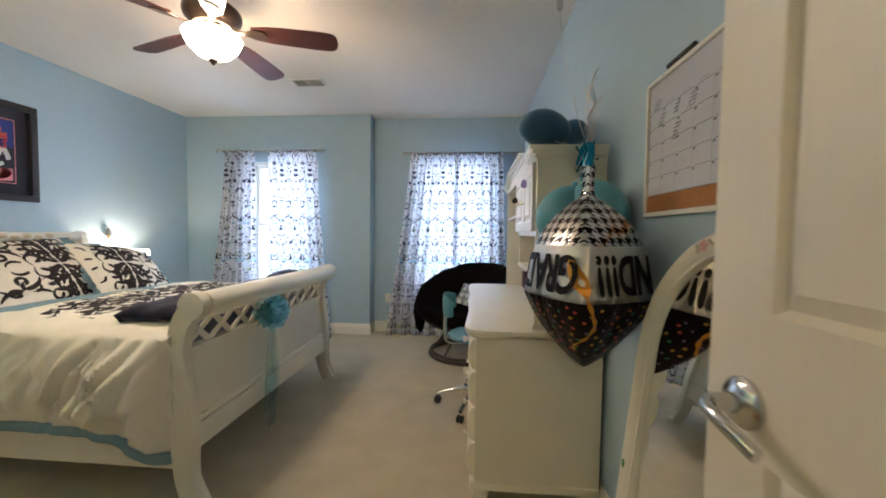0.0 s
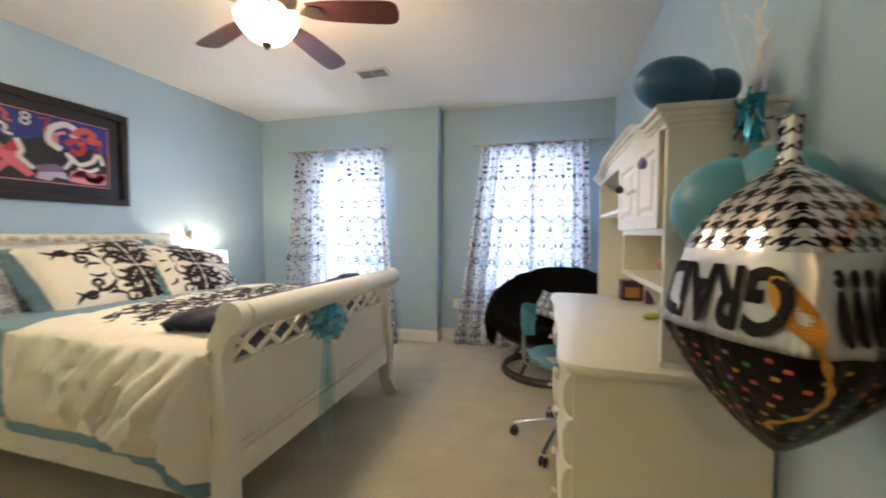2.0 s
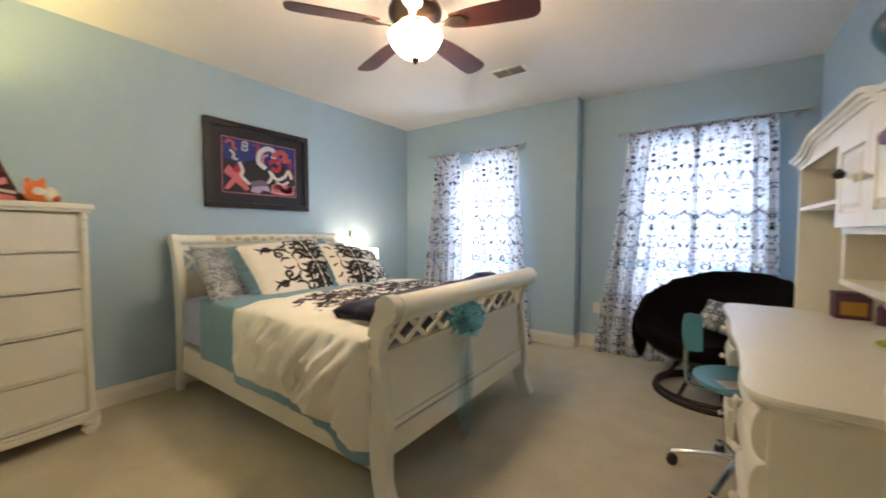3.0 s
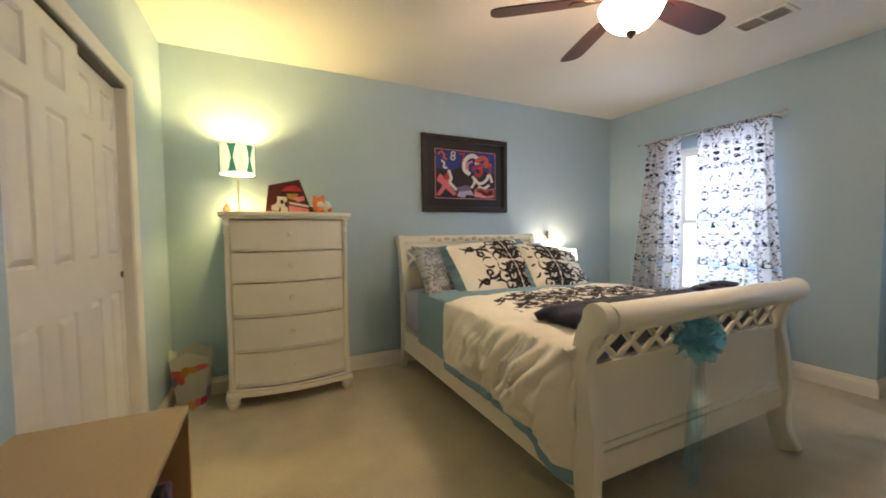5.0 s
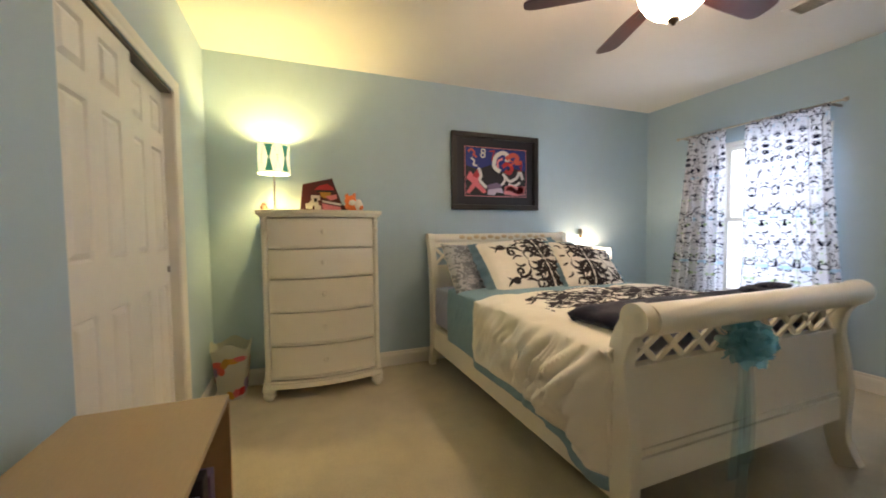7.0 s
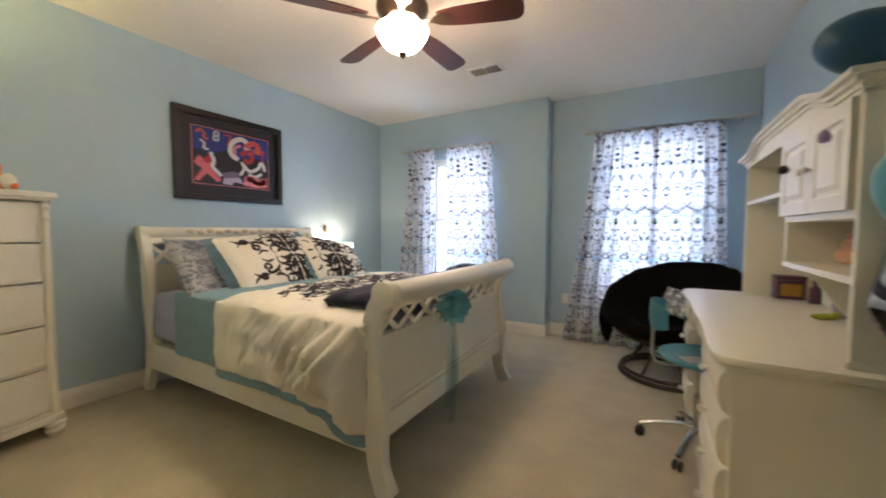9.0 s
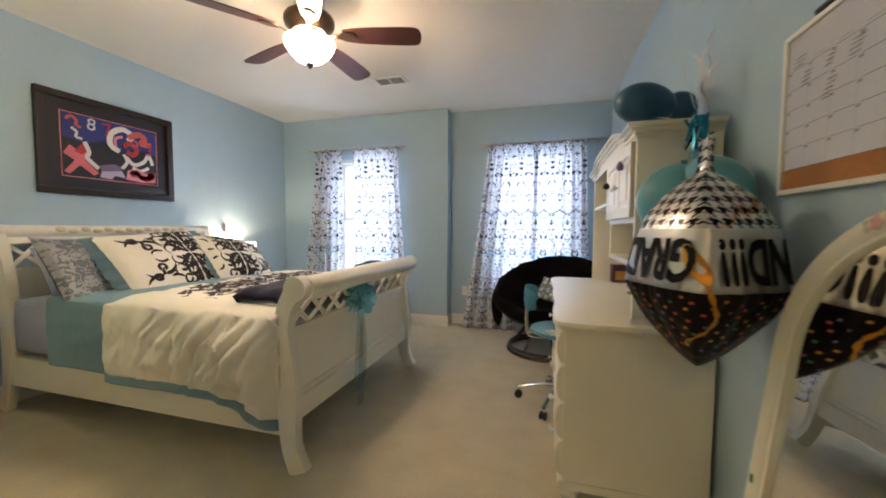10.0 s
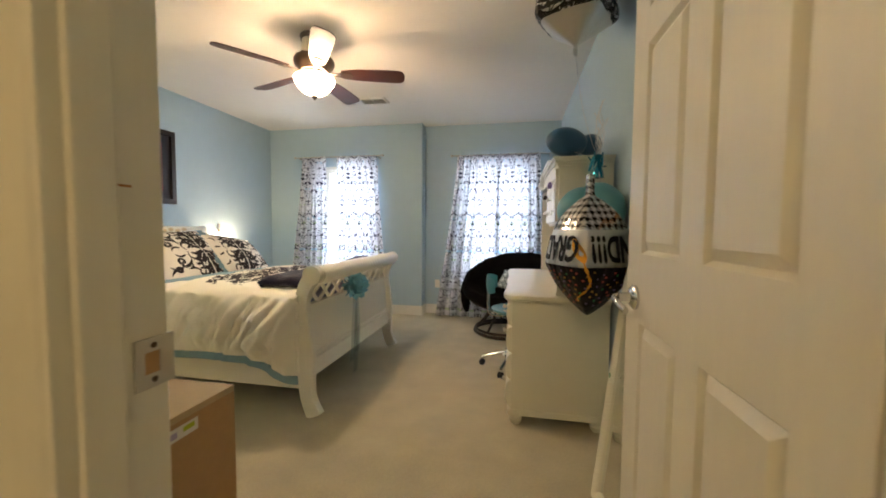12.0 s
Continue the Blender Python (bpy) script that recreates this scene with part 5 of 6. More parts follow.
def desk_outline(grow):
    x, y0, y1 = DX0 - grow, DY0 - grow, DY1 + grow
    ctrl = [(x + 0.10, y0), (x + 0.03, y0 + 0.02), (x, y0 + 0.09), (x + 0.006, y0 + 0.30), (x + 0.012, y0 + 0.50), (x + 0.004, y0 + 0.75), (x + 0.012, y0 + 1.0), (x + 0.004, y0 + 1.2), (x - 0.002, y1 - 0.16), (x + 0.02, y1 - 0.03), (x + 0.09, y1)]
    return smooth2(ctrl, 5) + [(DX1, y1), (DX1, y0)]


dk = thing("desk", "cream-white desk with serpentine front and scalloped drawers", "desk", pose(0, 0, 0))
part("desktop", prism(desk_outline(0.022), 0.026, "z", 0.009, DZ - 0.026), M_WHITE, dk, smooth=True)
part("moulding", prism(desk_outline(0.012), 0.012, "z", 0.004, DZ - 0.040), M_WHITE, dk)
bm = bmesh.new()
for k in range(44):
    x = DX0 + 0.10 + k * 0.011
    b2 = bmesh.new()
    bmesh.ops.create_icosphere(b2, subdivisions=1, radius=0.0045, matrix=Matrix.Translation((x, DY0 - 0.011, DZ - 0.034)))
    join(bm, b2)
part("beading", bm, M_WHITE, dk, smooth=True)


def pedestal(y0, y1):
    part("pedestal", new_box(DX0 + 0.03, DX1, y0, y1, 0.09, DZ - 0.040, bevel=0.004), M_WHITE, dk)
    part("plinth", new_box(DX0 + 0.008, DX1, y0 - 0.008, y1 + 0.008, 0.065, 0.105, bevel=0.012), M_WHITE, dk)
    zs = (0.11, 0.275, 0.44, 0.605, 0.755)
    for z0, z1 in zip(zs, zs[1:]):
        prof = [(DX0 + 0.03, z0 + 0.004), (DX0 + 0.014, z0 + 0.010), (DX0 + 0.001, z0 + 0.035), (DX0 - 0.004, (z0 + z1) / 2), (DX0 + 0.001, z1 - 0.035), (DX0 + 0.014, z1 - 0.010), (DX0 + 0.03, z1 - 0.004)]
        d = part("drawer", prism(smooth2(prof, 3), y1 - y0 - 0.03, "y", 0.003, y0 + 0.015), M_WHITE, dk, smooth=True)
        part("knob", lathe([(0.006, 0), (0.006, 0.010), (0.014, 0.016), (0.016, 0.024), (0, 0.032)], 16), M_WHITE, d, m=pose(DX0 - 0.002, (y0 + y1) / 2, (z0 + z1) / 2, 0, -90, 0), smooth=True)
    for x in (DX0 + 0.06, DX1 - 0.05):
        for y in (y0 + 0.04, y1 - 0.04):
            part("foot", lathe([(0, 0), (0.024, 0), (0.034, 0.016), (0.040, 0.034), (0.030, 0.046), (0.042, 0.056), (0.042, 0.066), (0, 0.067)], 20), M_WHITE, dk, m=pose(x, y, 0), smooth=True)


pedestal(DY0 + 0.008, DY0 + 0.50)
pedestal(DY1 - 0.32, DY1 - 0.01)
part("drawer", new_box(DX0 + 0.015, DX0 + 0.04, DY0 + 0.52, DY1 - 0.335, DZ - 0.13, DZ - 0.045, bevel=0.004), M_WHITE, dk)
part("modesty_panel", new_box(DX1 - 0.03, DX1 - 0.015, DY0 + 0.50, DY1 - 0.33, 0.25, DZ - 0.042), M_WHITE, dk)

hu = thing("desk_hutch", "cream-white desk hutch with arched cornice, shelves and doors", "hutch", pose(0, 0, 0))
HX0, HX1, HY0, HY1, HZ = 3.79, 4.085, 1.865, 3.30, 1.545
part("side", new_box(HX0, HX1, HY0, HY0 + 0.022, DZ + 0.004, HZ, bevel=0.002), M_WHITE, hu)
part("side", new_box(HX0, HX1, HY1 - 0.022, HY1, DZ + 0.004, HZ, bevel=0.002), M_WHITE, hu)
part("skirting", new_box(HX0 - 0.006, HX1, HY0 - 0.006, HY0, DZ + 0.001, DZ + 0.022), M_WHITE, hu)
part("back", new_box(HX1 - 0.014, HX1 - 0.002, HY0 + 0.022, HY1 - 0.022, DZ + 0.004, HZ), M_WHITE, hu)
part("top", new_box(HX0, HX1, HY0, HY1, HZ, HZ + 0.02), M_WHITE, hu)
PY = 2.52
part("divider", new_box(HX0 + 0.01, HX1 - 0.014, PY, PY + 0.02, 1.03, HZ), M_WHITE, hu)
part("shelf", new_box(HX0 + 0.002, HX1 - 0.014, HY0 + 0.022, PY, 1.215, 1.237), M_WHITE, hu)
part("shelf", new_box(HX0 + 0.005, HX1 - 0.014, HY0 + 0.022, PY + 0.02, 1.030, 1.050), M_WHITE, hu)
part("shelf", new_box(HX0 + 0.005, HX1 - 0.014, PY + 0.02, HY1 - 0.022, 1.33, 1.348), M_WHITE, hu)
part("bracket", prism([(4.07, 0.81), (4.07, 1.03), (3.81, 1.03), (3.85, 1.0), (3.90, 0.97), (3.945, 0.90), (3.99, 0.84), (4.03, 0.81)], 0.018, "y", 0.002, PY), M_WHITE, hu)
for y0, y1, ky in ((HY0 + 0.024, 2.190, 2.165), (2.194, PY - 0.002, 2.219)):
    w = y1 - y0
    b2 = panelled(w, HZ - 1.24, 0.02, ((0.045, w - 0.045),), ((0.045, HZ - 1.24 - 0.045),))
    b2.transform(pose(HX0 - 0.008, y0, 1.238, 0, 0, 90))
    dd = part("cabinet_door", b2, M_WHITE, hu)
    part("knob", lathe([(0.005, 0), (0.005, 0.010), (0.013, 0.016), (0.015, 0.023), (0, 0.03)], 16), M_WHITE, dd, m=pose(HX0 - 0.018, ky, 1.385, 0, -90, 0), smooth=True)


def arch(y):
    u = min((y - HY0) / 0.42, (HY1 - y) / 0.42, 1.0)
    return HZ + 0.012 + 0.055 * (0.5 - 0.5 * math.cos(math.pi * max(0.0, (u - 0.35) / 0.65)) if u > 0.35 else 0)


def cornice(z_off, thick, extra):
    ys = [HY0 - extra + (HY1 - HY0 + 2 * extra) * k / 60 for k in range(61)]
    P = [(y, arch(min(max(y, HY0), HY1)) + z_off + thick) for y in ys] + [(y, arch(min(max(y, HY0), HY1)) + z_off) for y in reversed(ys)]
    return P


part("fascia", prism([(HY0, HZ)] + [(HY0 + (HY1 - HY0) * k / 60, arch(HY0 + (HY1 - HY0) * k / 60)) for k in range(61)] + [(HY1, HZ)], 0.018, "x", 0, HX0 - 0.004), M_WHITE, hu)
for x, zo, th, ex in ((HX0 - 0.012, 0.0, 0.016, 0.008), (HX0 - 0.026, 0.016, 0.016, 0.020), (HX0 - 0.040, 0.032, 0.018, 0.034)):
    part("cornice", prism(cornice(zo, th, ex), 0.05 + HX0 - x, "x", 0.003, x), M_WHITE, hu)
    for ya, yb in ((HY0 - ex, HY0 + 0.01), (HY1 - 0.01, HY1 + ex)):
        part("cornice", new_box(HX0 + 0.04, HX1, ya, yb, HZ + 0.012 + zo, HZ + 0.012 + zo + th, bevel=0.003), M_WHITE, hu)
solid("ornament", lathe([(0, -0.022), (0.012, -0.018), (0.016, -0.004), (0.011, 0.011), (0.003, 0.019), (0, 0.022)], 16), PAINT["violet"], "small dark blue charm hung on the hutch door", "charm", m=pose(HX0 - 0.042, 1.98, 1.46), smooth=True)
solid("clip", lathe([(0, -0.02), (0.014, -0.015), (0.018, 0.0), (0.010, 0.012), (0, 0.018)], 14), M_BLACK, "small black clip hung on the hutch door", "clip", m=pose(HX0 - 0.037, 2.40, 1.42), smooth=True)
tin = thing("tin_box", "dark purple tin box at the back of the desk", "box", pose(3.972, 3.18, DZ + 0.001, 0, 0, 3))
part("body", new_box(-0.062, 0.062, -0.045, 0.045, 0, 0.105, bevel=0.006), M_PURPLE, tin)
part("lid", new_box(-0.064, 0.064, -0.047, 0.047, 0.105, 0.128, bevel=0.006), M_PURPLE, tin)
part("label", new_box(-0.045, 0.045, -0.0462, -0.0450, 0.02, 0.085), PAINT["mustard"], tin)
bot = thing("bottle", "small dark purple bottle beside the tin box", "bottle", pose(4.048, 3.06, DZ + 0.001))
part("body", lathe([(0, 0), (0.021, 0), (0.022, 0.006), (0.022, 0.075), (0.010, 0.092), (0.009, 0.105), (0, 0.105)], 20), M_PURPLE, bot, smooth=True)
part("cap", lathe([(0, 0.105), (0.012, 0.105), (0.012, 0.128), (0, 0.130)], 16), M_BLACK, bot, smooth=True)
cup = thing("cup", "small pale blue cup standing on the desk", "cup", pose(4.035, 2.69, DZ + 0.001))
part("body", lathe([(0, 0), (0.028, 0), (0.031, 0.01), (0.036, 0.085), (0.033, 0.085), (0.028, 0.012), (0, 0.010)], 24), PAINT["lilac"], cup, smooth=True)
tube_b = thing("lotion_bottle", "cream lotion bottle with a peach cap on the desk", "bottle", pose(3.99, 2.43, DZ + 0.001))
part("body", lathe([(0, 0.022), (0.020, 0.022), (0.024, 0.04), (0.022, 0.085), (0.008, 0.118), (0, 0.119)], 18), M_WHITE, tube_b, smooth=True)
part("cap", lathe([(0, 0), (0.019, 0), (0.021, 0.012), (0.019, 0.022), (0, 0.022)], 18), M_PEACH, tube_b, "peach cap", smooth=True)
blob("figurine", [((0, 0, 0.03), (0.04, 0.055, 0.03)), ((0.0, -0.02, 0.07), (0.026, 0.03, 0.03)), ((0.01, 0.03, 0.06), (0.02, 0.02, 0.025)), ((0, -0.01, 0.105), (0.014, 0.014, 0.014))], M_PEACH, "small peach figurine on the hutch shelf", "figurine", pose(3.965, 2.44, 1.051), 8)
blob("rubber_toy", [((0, 0, 0.014), (0.022, 0.05, 0.014)), ((0, 0.04, 0.02), (0.016, 0.018, 0.016))], M_LIME, "small lime green rubber toy on the desk", "toy", pose(3.955, 2.60, DZ + 0.001, 0, 0, -70), 3)

# ---- desk chair ----
dc = thing("desk_chair", "teal plastic swivel chair on chrome five-star casters", "chair", pose(3.55, 2.80, 0))
for k in range(5):
    a = 176 + 72 * k
    m = pose(0, 0, 0, 0, 0, a)
    leg = part("leg", tube(curve_points([(0.02, 0, 0.13), (0.10, 0, 0.125), (0.20, 0, 0.10), (0.275, 0, 0.075)], 4), 0.015, 10, flat=0.7), M_CHROME, dc, m=m, smooth=True)
    cst = bmesh.new()
    for s in (-1, 1):
        join(cst, lathe([(0, -0.008), (0.020, -0.008), (0.026, -0.003), (0.026, 0.003), (0.020, 0.008), (0, 0.008)], 20), m=pose(0.275, s * 0.013, 0.027, 90))
    part("caster", cst, M_BLACK, leg, "black twin-wheel caster", smooth=True)
part("column", tube([(0, 0, 0.10), (0, 0, 0.30)], 0.026, 18), M_CHROME, dc, smooth=True)
part("gas_lift", tube([(0, 0, 0.28), (0, 0, 0.47)], 0.014, 14), M_CHROME, dc, smooth=True)
part("seat", lathe([(0, 0.470), (0.14, 0.475), (0.185, 0.492), (0.200, 0.512), (0.197, 0.520), (0.180, 0.512), (0.13, 0.497), (0, 0.490)], 40), M_TEALPL, dc, "dished round teal seat", Matrix.Diagonal((1.0, 1.05, 1, 1)), True)
part("seat_plate", new_box(-0.09, 0.09, -0.07, 0.07, 0.455, 0.472, bevel=0.004), M_BLACK, dc)
for s in (-1, 1):
    part("back_bar", tube(curve_points([(-0.10, s * 0.05, 0.462), (-0.19, s * 0.055, 0.465), (-0.225, s * 0.06, 0.52), (-0.222, s * 0.06, 0.74)], 5), 0.009, 10), M_CHROME, dc, smooth=True)
bm = bmesh.new()
rows_ = []
for i in range(21):
    a = radians(-52 + 104 * i / 20)
    e = abs(i - 10) / 10
    col = []
    for z in (0.645 + 0.03 * e ** 3, 0.70, 0.76, 0.80 - 0.03 * e ** 3):
        r = 0.215 + 0.010 * math.sin((z - 0.645) * 18)
        col.append(bm.verts.new((-r * math.cos(a) - 0.022, r * math.sin(a), z)))
    rows_.append(col)
for p, q in zip(rows_, rows_[1:]):
    for k in range(3):
        bm.faces.new((p[k], p[k + 1], q[k + 1], q[k]))
bmesh.ops.solidify(bm, geom=bm.faces[:], thickness=0.008)
part("backrest", bm, M_TEALPL, dc, "curved teal plastic backrest", smooth=True)
solid("paper", new_box(-0.07, 0.07, -0.05, 0.05, 0, 0.002), M_PAPER, "white sheet of paper lying on the chair seat", "paper", m=pose(3.53, 2.77, 0.499, 0, 0, 25))

# ---- papasan chair ----
pp = thing("papasan_chair", "round dark rattan papasan chair with black fur cushion", "chair", pose(3.45, 3.93, 0))
ring = [(0.36 * math.cos(2 * math.pi * k / 48), 0.36 * math.sin(2 * math.pi * k / 48)) for k in range(48)]
part("base_ring", tube([(x, y, 0.018) for x, y in ring], 0.018, 10, True), M_RATTAN, pp, smooth=True)
part("base_ring", tube([(x * 0.97, y * 0.97, 0.052) for x, y in ring], 0.015, 10, True), M_RATTAN, pp, smooth=True)
part("waist_ring", tube([(x * 0.55, y * 0.55, 0.26) for x, y in ring], 0.014, 10, True), M_RATTAN, pp, smooth=True)
TILT = pose(0.02, 0.03, 0.62, 0, 0, -24) @ pose(0, 0, 0, 26, 0, 0)
for k in range(8):
    a = 2 * math.pi * k / 8 + 0.2
    top = Vector((0.36 * math.cos(a), 0.36 * math.sin(a), -0.20))
    top = TILT @ top
    c = [(0.345 * math.cos(a), 0.345 * math.sin(a), 0.05), (0.20 * math.cos(a), 0.20 * math.sin(a), 0.26), tuple(top)]
    part("strut", tube(curve_points(c, 5), 0.013, 8), M_RATTAN, pp, smooth=True)
rim = [(0.49 * math.cos(2 * math.pi * k / 56), 0.49 * math.sin(2 * math.pi * k / 56), 0) for k in range(56)]
part("bowl_rim", tube([TILT @ Vector(p) + Vector((0, 0, -0.06)) for p in rim], 0.016, 10, True), M_RATTAN, pp, smooth=True)
for k in range(12):
    a = 2 * math.pi * k / 12
    c = [TILT @ Vector((r * math.cos(a), r * math.sin(a), z)) for r, z in ((0.49, -0.06), (0.44, -0.15), (0.34, -0.22), (0.15, -0.26))]
    part("bowl_rib", tube(curve_points(c, 4), 0.009, 6), M_RATTAN, pp, smooth=True)
cu = thing("papasan_cushion", "thick black fur cushion draped over the papasan bowl", "cushion", pose(3.45, 3.93, 0) @ TILT)
def furry(profile, n_=96):
    """A turned shape whose skin is tousled."""
    b2 = lathe(profile, n_)
    for v in b2.verts:
        d = v.co.normalized() if v.co.length else Vector((0, 0, 1))
        v.co += d * (0.022 * noise.noise(v.co * 7) + 0.014 * noise.noise(v.co * 19) + 0.008 * noise.noise(v.co * 48))
    return b2


part("fur_cover", furry([(0, -0.16), (0.16, -0.15), (0.30, -0.09), (0.40, 0.0), (0.45, 0.050), (0.49, 0.068), (0.525, 0.058), (0.545, 0.03), (0.55, 0.0), (0.54, -0.035), (0.515, -0.05), (0.47, -0.045), (0.43, -0.03)]), M_BLACKFUR, cu, smooth=True)
part("underside", lathe([(0.505, -0.035), (0.50, -0.065), (0.46, -0.105), (0.36, -0.17), (0.2, -0.22), (0, -0.235)], 48), M_DARKSEAT, cu, "dark brown underside of the cushion", smooth=True)
down = TILT.to_3x3().inverted() @ Vector((0, 0, -1))
hang = []
for i in range(13):
    t = i / 12
    a = radians(197 + 3 * math.sin(4 * t))
    hang.append(Vector((0.485 * math.cos(a), 0.485 * math.sin(a), 0.02)) + down * (0.40 * t) + Vector((-0.03 * math.sin(2.6 * t), 0, 0)))
bm = tube(hang, 0.060, 14, taper=[0.75, 0.95, 1.0, 1.0, 0.98, 0.93, 0.88, 0.82, 0.76, 0.72, 0.68, 0.55, 0.25], flat=1.3)
for v in bm.verts:
    v.co += Vector((1, 1, 0)) * (0.012 * noise.noise(v.co * 17)) + Vector((0, 0, 1)) * (0.012 * noise.noise(v.co * 29))
part("fur_flap", bm, M_BLACKFUR, cu, "fur edge hanging down", smooth=True)
part("inner_cushion", lathe([(0, -0.12), (0.18, -0.11), (0.31, -0.05), (0.36, -0.02), (0.36, -0.03), (0.3, -0.09), (0, -0.158)], 40), M_BLACKFUR, cu, "flattened black seat", smooth=True)
cs = thing("throw_cushion", "small grey and white patterned cushion in the papasan", "cushion", pose(3.52, 3.86, 0.60, 50, 10, -25))
part("cushion", pillow_mesh(0.32, 0.24, 0.10, 9), M_SMALLP, cs, smooth=True)

# ---- whiteboard calendar ----
wb = thing("whiteboard_calendar", "white-framed dry-erase calendar with a cork strip", "whiteboard", pose(RIGHT - 0.001, 1.205, 1.50))
WW, WH = 0.30, 0.216
for b in ((-0.018, 0, -WW, WW, WH - 0.014, WH), (-0.018, 0, -WW, WW, -WH, -WH + 0.014), (-0.018, 0, -WW, -WW + 0.014, -WH + 0.014, WH - 0.014), (-0.018, 0, WW - 0.014, WW, -WH + 0.014, WH - 0.014)):
    part("frame", new_box(*b, bevel=0.003), M_TRIM, wb)
part("board", new_box(-0.010, 0, -WW + 0.014, WW - 0.014, -WH + 0.068, WH - 0.014), M_BOARD, wb, "glossy white board with a drawn grid")
part("cork_strip", new_box(-0.012, 0, -WW + 0.014, WW - 0.014, -WH + 0.014, -WH + 0.066), M_CORK, wb, "brown cork pin strip")
gx = [-WW + 0.014 + (2 * WW - 0.028) * k / 7 for k in range(8)]
gz = [-WH + 0.072 + 0.052 * k for k in range(6)]
for y in gx[1:-1]:
    part("grid_line", new_box(-0.0106, -0.0101, y - 0.0005, y + 0.0005, gz[0], gz[-1] + 0.018), M_PALEINK, wb)
for z in gz[1:]:
    for y0, y1 in zip(gx, gx[1:]):
        part("grid_line", new_box(-0.0106, -0.0101, y0 + 0.002, y1 - 0.012, z - 0.0007, z + 0.0007), M_INK, wb)
for y0 in gx[:-1]:
    part("heading", new_box(-0.0106, -0.0101, y0 + 0.020, y0 + 0.062, gz[-1] + 0.006, gz[-1] + 0.011), M_PALEINK, wb)
rng = random.Random(21)
for r in range(5):
    for c in range(7):
        y, z = gx[c + 1] - 0.008, gz[r] + 0.046
        part("date_mark", new_box(-0.0108, -0.0101, y - 0.004, y + 0.004, z - 0.0035, z + 0.0035), M_INK, wb)
# slanting scribbles in four of the squares
for yc, zc, n_, size in ((0.204, 0.075, 4, 0.017), (0.121, 0.086, 3, 0.013), (0.117, 0.020, 5, 0.016), (0.041, 0.083, 4, 0.020), (0.235, 0.128, 3, 0.022)):
    for q in range(n_):
        zz = zc + 0.010 * (n_ / 2 - q)
        wv = [(-0.0106, yc + size * (0.9 - 1.8 * i / 8) + 0.004 * q, zz + 0.0028 * math.sin(2.4 * i + q + rng.random())) for i in range(9)]
        part("handwriting", tube(wv, 0.0009, 4), M_INK, wb)
solid("marker", tube([(RIGHT - 0.012, 1.38, 1.726), (RIGHT - 0.012, 1.25, 1.726)], 0.009, 12), M_BLACK, "black marker pen lying on the whiteboard frame", "marker", smooth=True)
ol = thing("power_outlet", "white power outlet low on the wall", "outlet", pose(2.47, DEEP - 0.001, 0.42))
part("plate", new_box(-0.035, 0.035, -0.006, 0, -0.057, 0.057, bevel=0.003), M_TRIM, ol)
for z in (-0.024, 0.024):
    part("socket", new_box(-0.016, 0.016, -0.008, -0.004, z - 0.014, z + 0.014, bevel=0.003), M_TRIM, ol)


# ---- balloons ----
def foil_point(cx, cy, r, a):
    """A rounded-square section with ridges towards the four quarters."""
    c, s = abs(math.cos(a)), abs(math.sin(a))
    k = 1 / (c ** 1.22 + s ** 1.22) ** (1 / 1.22)
    k *= 1 - 0.035 * math.exp(-(min(c, s) / 0.05) ** 2)  # pinched seams
    return cx + r * k * math.cos(a), cy + r * k * math.sin(a)


def foil_balloon(name, cx, cy, profile, bands, mats, label, turn=0.0):
    """Profile of (radius, z) from the neck down; bands gives the material by height."""
    b = thing(name, label, "balloon", pose(cx, cy, 0, 0, 0, turn), group="graduation balloons")
    prof = smooth2(profile, 5)
    n_ = 128
    for top, low, mat, nm in bands:
        rows_ = []
        bm = bmesh.new()
        zs_ = [p for p in prof if low - 1e-6 <= p[1] <= top + 1e-6]
        for r, z in zs_:
            row = []
            for k in range(n_):
                a = 2 * math.pi * k / n_
                near_rim = math.exp(-((z - 1.03) / 0.05) ** 2)
                wob = 1 + 0.045 * noise.noise(Vector((math.cos(a) * 3, math.sin(a) * 3, z * 9))) + 0.012 * noise.noise(Vector((math.cos(a) * 9, math.sin(a) * 9, z * 30))) - 0.03 * near_rim * abs(math.sin(15 * a + 2 * math.sin(3 * a)))
                x, y = foil_point(0, 0, r * wob, a)
                row.append(bm.verts.new((x, y, z)))
            rows_.append(row)
        for p, q in zip(rows_, rows_[1:]):
            for k in range(n_):
                bm.faces.new((p[k], p[(k + 1) % n_], q[(k + 1) % n_], q[k]))
        part(nm, bm, mat, b, smooth=True)
    return b, prof


def radius_at(prof, z):
    best = min(range(len(prof) - 1), key=lambda i: 0 if prof[i + 1][1] <= z <= prof[i][1] else abs(prof[i][1] - z) + 1)
    (r0, z0), (r1, z1) = prof[best], prof[best + 1]
    t = 0 if z0 == z1 else (z - z0) / (z1 - z0)
    return r0 + (r1 - r0) * t


def wrap(b2, prof, a0, lift=0.004):
    """Lays a flat mesh (x sideways along the girth, z up, y depth) round a foil balloon about the angle a0."""
    for v in b2.verts:
        r = radius_at(prof, v.co.z)
        a = a0 + v.co.x / max(r * 0.80, 0.02)
        x, y = foil_point(0, 0, r + lift + v.co.y, a)
        v.co = (x, y, v.co.z)
    return b2


